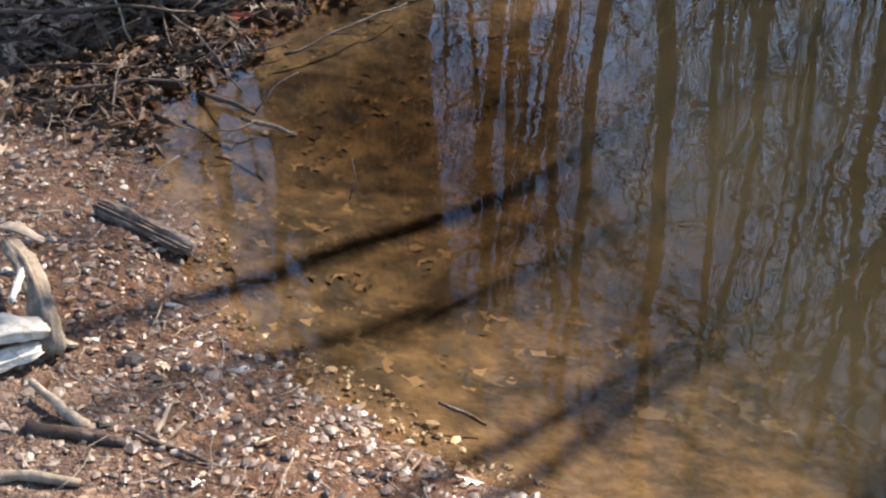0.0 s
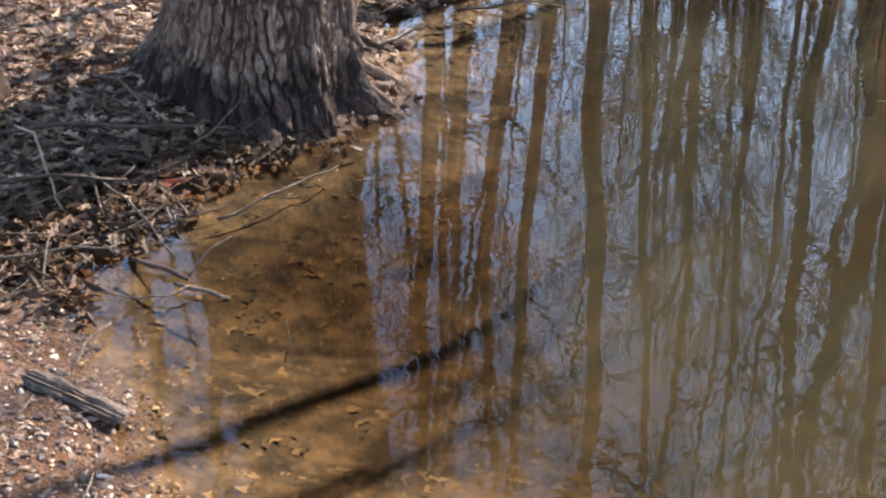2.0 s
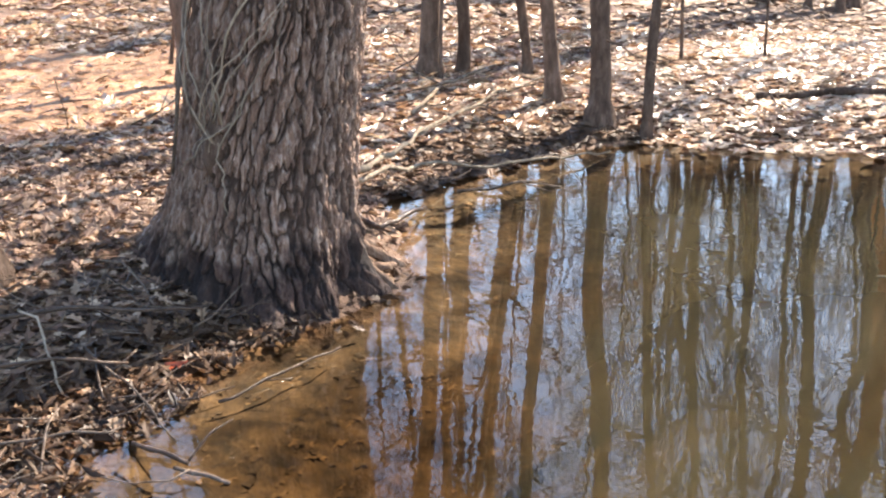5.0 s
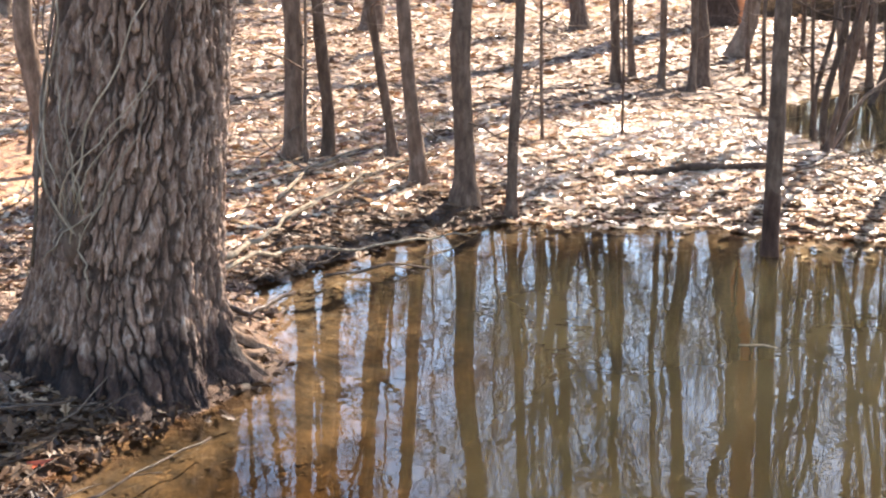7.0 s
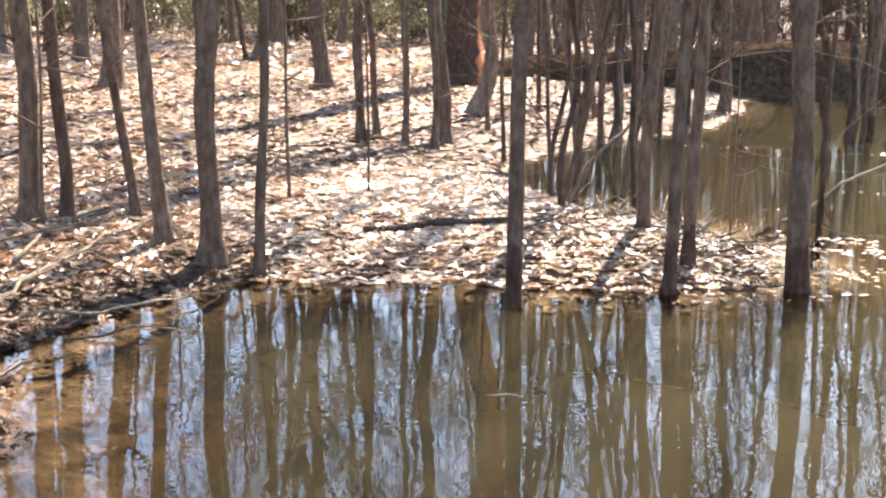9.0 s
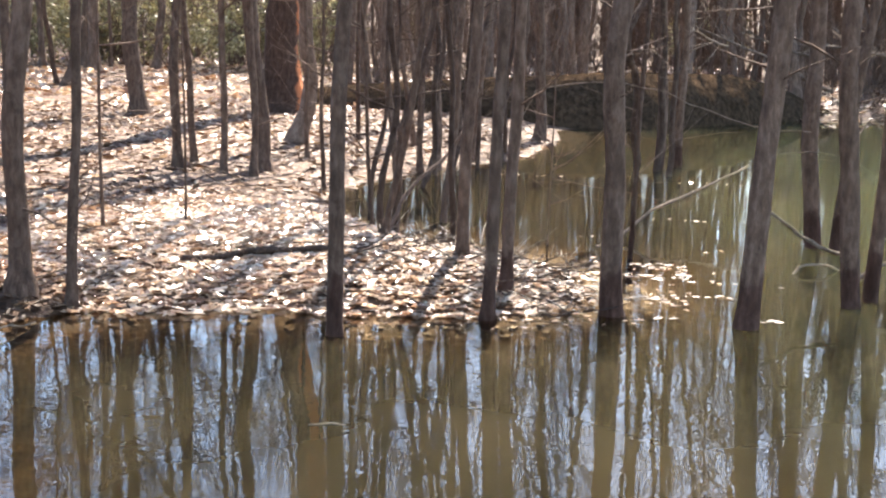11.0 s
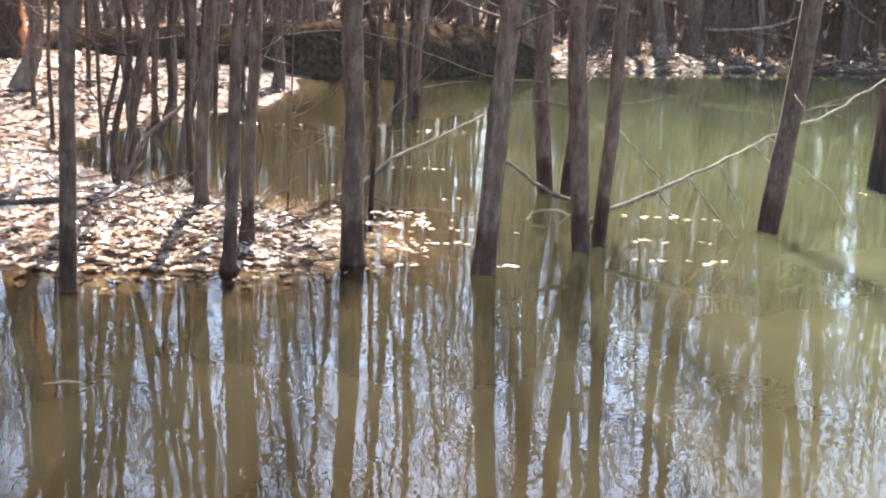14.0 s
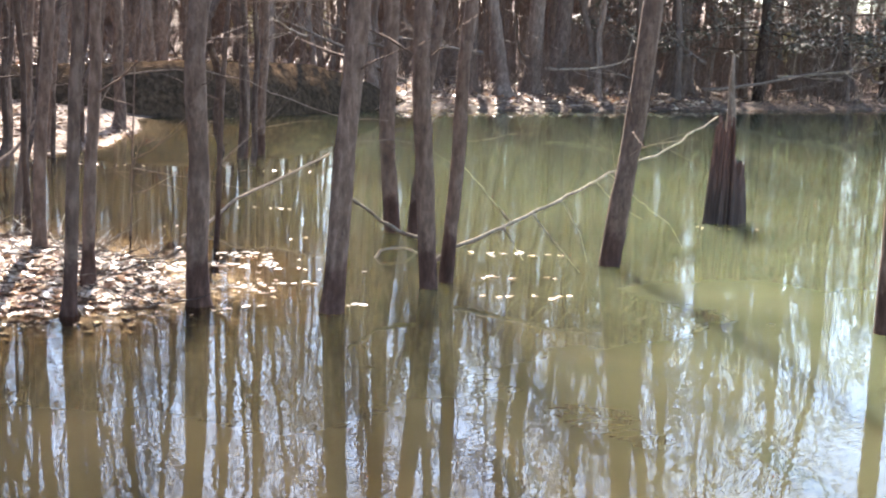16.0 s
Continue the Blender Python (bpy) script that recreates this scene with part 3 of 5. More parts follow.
def big_tree():
    ob = new("tree")
    ob.location = (-1.25, 4.74, 0)
    zs = np.concatenate([np.arange(-0.2, 2.4, 0.009), 2.4 * 1.09 ** np.arange(0, 25)])
    around, m = 52, 640
    th = np.linspace(0, 2 * np.pi, m, endpoint=False)
    tt, zz = np.meshgrid(th, zs)
    r = 0.312 + 0.07 * np.exp(-np.maximum(zz, 0) / 0.45) - 0.0125 * np.maximum(zz - 1.0, 0)
    roots = [(-0.1, 0.17, 0.22), (-0.75, 0.13, 0.22), (-1.25, 0.17, 0.26), (-1.8, 0.13, 0.24), (-2.3, 0.16, 0.26), (-2.75, 0.12, 0.25), (2.95, 0.34, 0.55), (1.3, 0.12, 0.35)]
    for a, amp, wide in roots:
        off = np.angle(np.exp(1j * (tt - a)))
        r = r + amp * np.exp(-(off / wide) ** 2) * np.exp(-np.maximum(zz - 0.02, 0) / 0.2)
    turn = tt / (2 * np.pi)
    up = zz + 0.4
    bend = 1.3 * lattice_noise(turn * 14, up * 2.2, 14, 5) + 0.5 * lattice_noise(turn * 40, up * 8, 40, 6)
    su = turn * around + bend + 0.22 * lattice_noise(turn * 150, up * 34, 150, 15)
    sv = up * 5.6 + 0.35 * lattice_noise(turn * 60, up * 12, 60, 16) + 0.25 * lattice_noise(turn * 160, up * 30, 160, 20)
    rng = np.random.RandomState(3)
    rows = int(sv.max()) + 4
    jx, jy, tone = rng.uniform(0, 1, (rows, around)), rng.uniform(0, 1, (rows, around)), rng.uniform(0, 1, (rows, around))
    iu, iv = np.floor(su).astype(int), np.floor(sv).astype(int)
    near, next_, shade, low = np.full(su.shape, 9.0), np.full(su.shape, 9.0), np.zeros(su.shape), np.zeros(su.shape)
    for du in (-1, 0, 1):
        for dv in (-1, 0, 1):
            cu, cv = (iu + du) % around, np.clip(iv + dv, 0, rows - 1)
            dx, dy = iu + du + jx[cv, cu] - su, iv + dv + jy[cv, cu] - sv
            dist = np.sqrt(dx * dx + 0.75 * dy * dy)
            closer = dist < near
            next_ = np.where(closer, near, np.minimum(next_, dist))
            shade, low = np.where(closer, tone[cv, cu], shade), np.where(closer, dy, low)
            near = np.where(closer, dist, near)
    plate = smooth01((next_ - near - 0.03 - 0.1 * lattice_noise(turn * 30, up * 7, 30, 11)) / 0.24)
    plate = plate * (0.62 + 0.38 * shade + 0.25 * low) * (0.85 + 0.15 * lattice_noise(turn * 170, up * 30, 170, 17))
    rough = lattice_noise(turn * around * 4, up * 50, around * 4, 7) + 0.7 * lattice_noise(turn * around * 5, up * 105, around * 5, 18)
    r = r + 0.03 * plate + 0.005 * rough - 0.014 + 0.006 * np.sin(tt * 3 + zz * 2)
    lean = 0.13 * np.maximum(zz, 0) - 0.006 * np.maximum(zz - 2, 0) ** 2
    x, y = r * np.cos(tt) + 0.97 * lean, r * np.sin(tt) + 0.1 * lean
    v = np.column_stack([x.ravel(), y.ravel(), zz.ravel()])
    i, j = np.meshgrid(np.arange(m), np.arange(len(zs) - 1))
    a, b = (j * m + i).ravel(), (j * m + (i + 1) % m).ravel()
    me = bpy.data.meshes.new("trunk")
    me.from_pydata(v.tolist(), [], np.column_stack([a, b, b + m, a + m]).tolist())
    me.shade_smooth()
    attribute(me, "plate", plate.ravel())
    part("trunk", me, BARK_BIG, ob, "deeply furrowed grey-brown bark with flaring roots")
    rnd, crown = random.Random(8), Build()
    for i in range(18):
        z = 5.0 + 11 * (i + rnd.random()) / 18
        a = i * 2.4
        ln = (17.5 - z) * 0.42 + 0.8
        c = Vector((0.97 * (0.13 * z - 0.006 * (z - 2) ** 2), 0, z))
        path = branch_path(c, (math.cos(a), math.sin(a), 0.9), ln, 0.2, rnd, 6)
        r0 = 0.02 + 0.009 * (17 - z)
        crown.tube(path, [r0 * (1 - 0.14 * k) for k in range(7)], 7, False)
        for _ in range(7):
            s = rnd.randint(1, 6)
            p2 = branch_path(path[s], (path[s] - path[s - 1]).normalized() + Vector((rnd.uniform(-1, 1), rnd.uniform(-1, 1), rnd.uniform(-.3, 1))), ln * 0.45, 0.28, rnd, 4)
            crown.tube(p2, [max(r0 * 0.4 * (1 - 0.2 * k), 0.003) for k in range(5)], 4, False)
            for _ in range(4):
                s3 = rnd.randint(1, 4)
                p3 = branch_path(p2[s3], (p2[s3] - p2[s3 - 1]).normalized() + Vector((rnd.uniform(-1, 1), rnd.uniform(-1, 1), rnd.uniform(-.3, 1))), ln * 0.22, 0.3, rnd, 3)
                crown.tube(p3, [0.006, 0.004, 0.003, 0.002], 3, False)
    part("crown", crown.mesh("crown"), BARK, ob, "bare grey branches and twigs")
    return tagged(ob, "massive old tree with deeply furrowed bark at the water's edge", "tree")


BARK_BIG, n, l, p = material("furrowed_bark")
plate_at = n.new("ShaderNodeAttribute")
plate_at.attribute_name = "plate"
gp = n.new("ShaderNodeNewGeometry").outputs["Position"]
streak = noise_node(n, l, stretched(n, l, (1, 1, 0.2)), 55.0, 5, 0.65)
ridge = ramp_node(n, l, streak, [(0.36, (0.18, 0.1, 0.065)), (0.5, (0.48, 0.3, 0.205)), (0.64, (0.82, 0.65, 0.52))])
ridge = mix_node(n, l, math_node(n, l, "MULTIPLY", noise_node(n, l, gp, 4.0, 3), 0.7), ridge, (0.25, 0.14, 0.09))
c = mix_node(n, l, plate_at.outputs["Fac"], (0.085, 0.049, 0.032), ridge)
fleck = ramp_node(n, l, noise_node(n, l, stretched(n, l, (1, 1, 0.4)), 42.0, 6, 0.75), [(0.4, (0.3, 0.25, 0.22)), (0.52, (1, 1, 1))])
c = mix_node(n, l, 0.5, c, fleck, "MULTIPLY")
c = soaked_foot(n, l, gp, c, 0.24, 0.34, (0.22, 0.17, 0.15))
l.new(c, p.inputs["Base Color"])
p.inputs["Roughness"].default_value = 0.85
bump_node(n, l, math_node(n, l, "ADD", streak, math_node(n, l, "MULTIPLY", noise_node(n, l, gp, 90.0, 5, 0.7), 1.0)), p, 1.0, 0.022)
OLD_TREE = big_tree()
bare_tree(-2.235, 4.14, .30, -.01, 15, 77, "thick grey tree in the shade of the bank", "trees on the bank", BARK_ROUGH)

# ================= the bank beyond: berm, brush =================
def berm():
    """A long earthen bank with a steep face towards the pond."""
    line = [(4.6, 27.6), (6.4, 26.0), (8.2, 24.2), (9.9, 23.2), (11.7, 22.8), (13.8, 23.6), (16.0, 24.8), (18.5, 25.8)]
    tops = [0.3, 0.75, 0.95, 1.05, 1.12, 1.15, 1.1, 0.5]
    v, f = [], []
    per, m = 24, 12
    rnd = random.Random(4)
    for i in range((len(line) - 1) * per + 1):
        s, k = min(i // per, len(line) - 2), (i - min(i // per, len(line) - 2) * per) / per
        a, b = Vector((*line[s], 0)), Vector((*line[s + 1], 0))
        c, top = a.lerp(b, k), tops[s] + (tops[s + 1] - tops[s]) * k
        way = (b - a).normalized()
        out = Vector((way.y, -way.x, 0))
        for j in range(m + 1):
            u = j / m
            across = 1.5 - 4.0 * u if u > 0.45 else 1.5 - 1.9 * u
            z = top * min(1.0, (u / 0.4) ** 0.45) if u < 0.55 else top * (1 - ((u - 0.55) / 0.45) ** 1.4 * 0.85)
            w = 0.09 * noise.noise(Vector((c.x * 1.5, c.y * 1.5, u * 4))) + rnd.uniform(-0.02, 0.02)
            v.append(tuple(c + out * (across - 0.9 + w) + Vector((0, 0, z - 0.12 + w * 0.6))))
    for i in range((len(line) - 1) * per):
        for j in range(m):
            a = i * (m + 1) + j
            f.append((a, a + 1, a + m + 2, a + m + 1))
    me = bpy.data.meshes.new("berm")
    me.from_pydata(v, [], f)
    me.shade_smooth()
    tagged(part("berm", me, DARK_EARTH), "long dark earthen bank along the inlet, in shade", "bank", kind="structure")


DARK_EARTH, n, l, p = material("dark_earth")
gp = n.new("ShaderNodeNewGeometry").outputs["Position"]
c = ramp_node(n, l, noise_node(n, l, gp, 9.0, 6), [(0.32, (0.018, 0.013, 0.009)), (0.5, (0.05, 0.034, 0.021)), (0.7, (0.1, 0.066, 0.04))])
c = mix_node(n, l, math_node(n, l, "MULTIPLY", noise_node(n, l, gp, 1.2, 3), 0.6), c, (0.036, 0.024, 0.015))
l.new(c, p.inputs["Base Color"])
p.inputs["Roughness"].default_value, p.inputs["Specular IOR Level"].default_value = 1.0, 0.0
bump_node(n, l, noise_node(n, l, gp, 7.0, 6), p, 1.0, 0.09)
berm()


def brush_shape(seed, tall, stems, wide):
    rnd, b = random.Random(seed), Build()
    for _ in range(stems):
        a, r = rnd.uniform(0, 6.28), wide * rnd.random() ** 0.7
        base = Vector((r * math.cos(a), r * math.sin(a), -0.1))
        p1 = branch_path(base, (rnd.uniform(-.7, .7), rnd.uniform(-.7, .7), 1), tall * rnd.uniform(0.5, 1.1), 0.22, rnd, 5)
        r0 = rnd.uniform(0.008, 0.022)
        b.tube(p1, [r0 * (1 - 0.17 * k) for k in range(6)], 4, False)
        for _ in range(6):
            s = rnd.randint(1, 5)
            p2 = branch_path(p1[s], (p1[s] - p1[s - 1]).normalized() + Vector((rnd.uniform(-1, 1), rnd.uniform(-1, 1), rnd.uniform(-.6, .6))), tall * 0.35, 0.35, rnd, 3)
            b.tube(p2, [r0 * 0.5, r0 * 0.4, r0 * 0.3, r0 * 0.2], 3, False)
    return b.mesh("stems")


def brush():
    rnd = random.Random(12)
    shapes = []
    for i in range(3):
        ob = new("shrub")
        part("crown", brush_shape(60 + i, 2.2, 30, 1.6), BARK_FAR, ob)
        tagged(ob, "tangled leafless brown shrub on the far shore", "shrub", "far brush")
        x, y = ((19.5, 26.3), (24.2, 26.4), (29.0, 26.6))[i]
        ob.matrix_basis = pose(x, y, ground_z(x, y), 0, 0, 30 * i)
        shapes.append(ob)
    for i in range(30):
        x = rnd.uniform(15.5, 52)
        y = rnd.uniform(26.2, 29.0) if i % 3 == 0 else rnd.uniform(32, 46)
        if shore_distance(np.array([(x, y)]))[0] > 0.3:
            copy_thing(rnd.choice(shapes), pose(x, y, ground_z(x, y), rnd.uniform(-8, 8), rnd.uniform(-8, 8), rnd.uniform(0, 360)))


brush()


def leaf_cloud(count, box, rnd_seed, size):
    """Corner points of many small leaves spread through an uneven clumped crown."""
    rng = np.random.RandomState(rnd_seed)
    centres = rng.normal(size=(26, 3)) * np.array(box) * 0.42 + [0, 0, box[2]]
    at = centres[rng.randint(0, 26, count)] + rng.normal(size=(count, 3)) * np.array(box) * 0.13
    a, b = rng.normal(size=(count, 3)), rng.normal(size=(count, 3))
    a /= np.linalg.norm(a, axis=1)[:, None]
    b -= a * (a * b).sum(1)[:, None]
    b /= np.linalg.norm(b, axis=1)[:, None]
    s = size * rng.uniform(0.6, 1.4, count)[:, None]
    v = np.stack([at - a * s, at - b * s * 0.35, at + a * s, at + b * s * 0.35], 1).reshape(-1, 3)
    me = bpy.data.meshes.new("crown")
    me.from_pydata(v.tolist(), [], np.arange(count * 4).reshape(-1, 4).tolist())
    return me


def evergreens():
    shapes = []
    for i in range(2):
        ob = new("evergreen_shrub")
        part("trunk", brush_shape(90 + i, 2.6, 14, 0.7), BARK_FAR, ob)
        part("crown", leaf_cloud(2600, (1.9, 1.9, 1.3), 40 + i, 0.085), LEAF_GREEN, ob, "small yellow-green leaves")
        tagged(ob, "yellow-green leafy shrub deep in the wood", "shrub", "evergreen shrubs")
        ob.matrix_basis = pose(-7 + 9 * i, 52 + 3 * i, ground_z(-7 + 9 * i, 52 + 3 * i))
        shapes.append(ob)
    rnd = random.Random(31)
    for i in range(16):
        x, y = rnd.uniform(-30, 30), rnd.uniform(48, 78)
        copy_thing(shapes[i % 2], pose(x, y, ground_z(x, y), 0, 0, rnd.uniform(0, 360)))
    for i in range(11):
        x, y = -9 + 1.9 * i + rnd.uniform(-0.6, 0.6), rnd.uniform(39, 46)
        copy_thing(shapes[i % 2], pose(x, y, ground_z(x, y), 0, 0, rnd.uniform(0, 360)))
    for x, y in ((44, 33), (52, 35), (57, 37), (50, 40)):
        copy_thing(shapes[0], pose(x, y, ground_z(x, y), 0, 0, 50 * x))


def cedars():
    """Dark evergreens whose boughs hang low over the far shore."""
    rnd, first = random.Random(55), None
    for x, y, turn in ((33.5, 26.6, 0), (38.5, 27.2, 130), (30.2, 28.4, 250), (43.5, 28.6, 60)):
        if first:
            copy_thing(first, pose(x, y, ground_z(x, y), 0, 0, turn))
            continue
        first = new("cedar")
        first.matrix_basis = pose(x, y, ground_z(x, y), 0, 0, turn)
        b = Build()
        b.tube([(0, 0, -0.2), (0.1, 0, 2.5), (0.05, 0.1, 6), (0, 0, 9)], [0.2, 0.16, 0.1, 0.02], 8)
        trunk = part("trunk", b.mesh("trunk"), BARK_ROUGH, first)
        tufts = []
        for i in range(34):
            z, a = 1.5 + 7 * (i / 34) ** 1.2, i * 2.4
            ln = (9.5 - z) * 0.45 * rnd.uniform(0.7, 1.15)
            path = branch_path((0.05, 0, z), (math.cos(a), math.sin(a), rnd.uniform(-0.25, 0.1)), ln, 0.1, rnd, 7)
            b = Build()
            b.tube(path, [0.035 * (1 - 0.12 * k) for k in range(8)], 4, False)
            part("bough", b.mesh("bough"), BARK_ROUGH, trunk)
            for q in path[2:]:
                tufts += [q + Vector((rnd.gauss(0, 0.28), rnd.gauss(0, 0.28), rnd.gauss(-0.12, 0.13))) for _ in range(26)]
        v, f = [], []
        for q in tufts:
            a, d = rnd.uniform(0, 6.28), rnd.uniform(-0.6, 0.2)
            way, side = Vector((math.cos(a), math.sin(a), d)) * 0.13, Vector((-math.sin(a), math.cos(a), 0)) * 0.035
            k = len(v)
            v += [q - way, q - side, q + way, q + side]
            f.append((k, k + 1, k + 2, k + 3))
        me = bpy.data.meshes.new("foliage")
        me.from_pydata([tuple(p) for p in v], [], f)
        part("foliage", me, LEAF_CEDAR, first, "thin grey-green needle sprays")
        tagged(first, "dark grey-green cedar with low drooping boughs", "tree", "cedars")


evergreens()
cedars()


def thicket():
    """Thin undergrowth of the distant wood, too fine to count."""
    rnd, b, made = random.Random(71), Build(), 0
    while made < 4700:
        az, dist = (radians(rnd.uniform(-34, 72)), rnd.uniform(27, 82)) if made < 2600 else (radians(rnd.uniform(5, 70)), rnd.uniform(42, 80))
        x, y = dist * math.sin(az), dist * math.cos(az)
        if shore_distance(np.array([(x, y)]))[0] < 1.0 or (x < 9 and dist < 40) or (az > 0.45 and dist < 46):
            continue
        made += 1
        z, tall = ground_z(x, y), rnd.uniform(1.2, 5.5) if made < 2600 else rnd.uniform(3, 9)
        r = rnd.uniform(0.008, 0.035)
        path = branch_path((x, y, z - 0.1), (rnd.uniform(-.6, .6), rnd.uniform(-.6, .6), 1), tall, 0.2, rnd, 4)
        b.tube(path, [r, r * 0.8, r * 0.6, r * 0.4, r * 0.2], 3, False)
        for _ in range(7):
            s = rnd.randint(1, 4)
            p2 = branch_path(path[s], (rnd.uniform(-1, 1), rnd.uniform(-1, 1), rnd.uniform(0, 1)), tall * rnd.uniform(0.15, 0.4), 0.3, rnd, 2)
            b.tube(p2, [r * 0.45, r * 0.35, r * 0.2], 3, False)
    tagged(part("undergrowth", b.mesh("undergrowth", False), BARK_FAR), "thin brown leafless undergrowth in the distant wood", "undergrowth", kind="stuff")


def wood_edge():
    """The last trees of the wood, too far to tell apart."""
    rnd, b, made = random.Random(93), Build(), 0
    while made < 900:
        az, dist = (radians(rnd.uniform(-45, 80)), rnd.uniform(52, 98)) if made < 480 else (radians(rnd.uniform(-25, 25)), rnd.uniform(45, 70)) if made < 620 else (radians(rnd.uniform(24, 78)), rnd.uniform(42, 75))
        x, y = dist * math.sin(az), dist * math.cos(az)
        if shore_distance(np.array([(x, y)]))[0] < 1.5:
            continue
        made += 1
        tall, r = rnd.uniform(9, 17), rnd.uniform(0.06, 0.2)
        path = branch_path((x, y, ground_z(x, y) - 0.2), (rnd.uniform(-.1, .1), rnd.uniform(-.1, .1), 1), tall, 0.06, rnd, 6)
        b.tube(path, [r * (1 - 0.15 * k) for k in range(7)], 5, False)
        for _ in range(13):
            s = rnd.randint(2, 6)
            p2 = branch_path(path[s], (rnd.uniform(-1, 1), rnd.uniform(-1, 1), rnd.uniform(0.2, 1.1)), tall * rnd.uniform(0.1, 0.28), 0.25, rnd, 3)
            b.tube(p2, [r * 0.3, r * 0.24, r * 0.16, r * 0.08], 3, False)
            for _ in range(2):
                k = rnd.randint(1, 3)
                p3 = branch_path(p2[k], (rnd.uniform(-1, 1), rnd.uniform(-1, 1), rnd.uniform(0, 1)), tall * 0.09, 0.2, rnd, 1)
                b.tube(p3, [max(r * 0.12, 0.012), 0.008], 3, False)
    tagged(part("distant_wood", b.mesh("distant_wood", False), BARK_FAR), "far edge of the leafless brown wood", "wood", kind="stuff")


thicket()
wood_edge()


# ================= broken snag and fallen branches in the water =================
def snag():
    ob = new("snag")
    ob.location = (9.72, 8.01, -0.4)
    rnd = random.Random(2)
    m, zs = 56, [0, 0.2, 0.38] + [0.42 + 0.04 * k for k in range(28)]
    cut = [(1.26 + 0.2 * rnd.random() if math.cos(2 * math.pi * k / m + 0.87) < 0.35 else 0.88 + 0.14 * rnd.random()) - 0.12 * (k % 7 == 0) for k in range(m)]
    groove = [rnd.uniform(-0.03, 0.012) - 0.02 * (k % 9 == 0) for k in range(m)]
    v, f = [], []
    for z in zs:
        for k in range(m):
            a = 2 * math.pi * k / m
            zz = min(z, cut[k])
            r = 0.185 + groove[k] + 0.06 * math.exp(-zz / 0.25) - 0.035 * max(zz - 0.6, 0) / 0.5 + 0.022 * noise.noise(Vector((3 * math.cos(a), 3 * math.sin(a), zz * 3)))
            v.append((r * math.cos(a), r * math.sin(a), zz))
    for i in range(len(zs) - 1):
        for k in range(m):
            a, b = i * m + k, i * m + (k + 1) % m
            f.append((a, b, b + m, a + m))
    base = len(v)
    for k in range(m):
        a = 2 * math.pi * k / m
        v.append((0.1 * math.cos(a), 0.1 * math.sin(a), cut[k] - 0.12))
    top = (len(zs) - 1) * m
    for k in range(m):
        f.append((top + k, top + (k + 1) % m, base + (k + 1) % m, base + k))
    f.append(tuple(range(base, base + m)))
    me = bpy.data.meshes.new("stump")
    me.from_pydata(v, [], f)
    part("stump", me, SNAG_WOOD, ob, "rotten reddish wood, dark and wet below")
    spike = Build()
    spike.tube([(0.03, 0.05, 1.0), (0.05, 0.04, 1.4), (0.03, 0.05, 1.75), (0.02, 0.04, 2.02)], [0.06, 0.045, 0.025, 0.01], 7)
    part("splinter", spike.mesh("splinter"), WOOD_GREY, ob, "tall grey splinter")
    tagged(ob, "broken rotten tree stump standing in green water", "stump")


SNAG_WOOD, n, l, p = material("rotten_wood")
gp = n.new("ShaderNodeNewGeometry").outputs["Position"]
grain = noise_node(n, l, stretched(n, l, (1, 1, 0.08)), 45.0, 5, 0.65)
c = ramp_node(n, l, grain, [(0.3, (0.025, 0.012, 0.008)), (0.5, (0.10, 0.042, 0.026)), (0.72, (0.24, 0.125, 0.08))])
sep = n.new("ShaderNodeSeparateXYZ")
l.new(gp, sep.inputs[0])
soaked = n.new("ShaderNodeMapRange")
soaked.inputs["From Min"].default_value, soaked.inputs["From Max"].default_value = 0.95, 0.45
l.new(math_node(n, l, "ADD", sep.outputs["Z"], math_node(n, l, "MULTIPLY", noise_node(n, l, gp, 8.0, 3), 0.4)), soaked.inputs["Value"])
c = mix_node(n, l, soaked.outputs[0], c, ramp_node(n, l, grain, [(0.35, (0.014, 0.008, 0.005)), (0.65, (0.06, 0.034, 0.023))]))
l.new(c, p.inputs["Base Color"])
p.inputs["Roughness"].default_value = 0.7
bump_node(n, l, grain, p, 1.0, 0.02)
snag()


def stick(name, rows, r0, r1, mat, label, category, group="", sides=7, seed=0, fine=4, crook=0.025):
    """A crooked stick along the given points, thinning from r0 to r1; a list of lists adds side twigs to the first."""
    b, rnd = Build(), random.Random(seed + len(rows) * 7)
    if group == "cove twigs":
        r0, r1 = 0.76 * r0, 0.7 * r1
    for i, pts in enumerate(rows):
        pts = [Vector(q) for q in pts]
        path = []
        for a, c in zip(pts, pts[1:]):
            for k in range(fine):
                w = (c - a).length * crook
                path.append(a.lerp(c, k / fine) + Vector((rnd.uniform(-w, w), rnd.uniform(-w, w), rnd.uniform(-w, w))))
        path.append(pts[-1])
        s0, s1 = (r0, r1) if i == 0 else (r1 * 0.8, r1 * 0.4)
        b.tube(path, [(s0 + (s1 - s0) * k / (len(path) - 1)) * rnd.uniform(0.8, 1.2) for k in range(len(path))], sides)
    return tagged(part(name, b.mesh(name), mat), label, category, group)


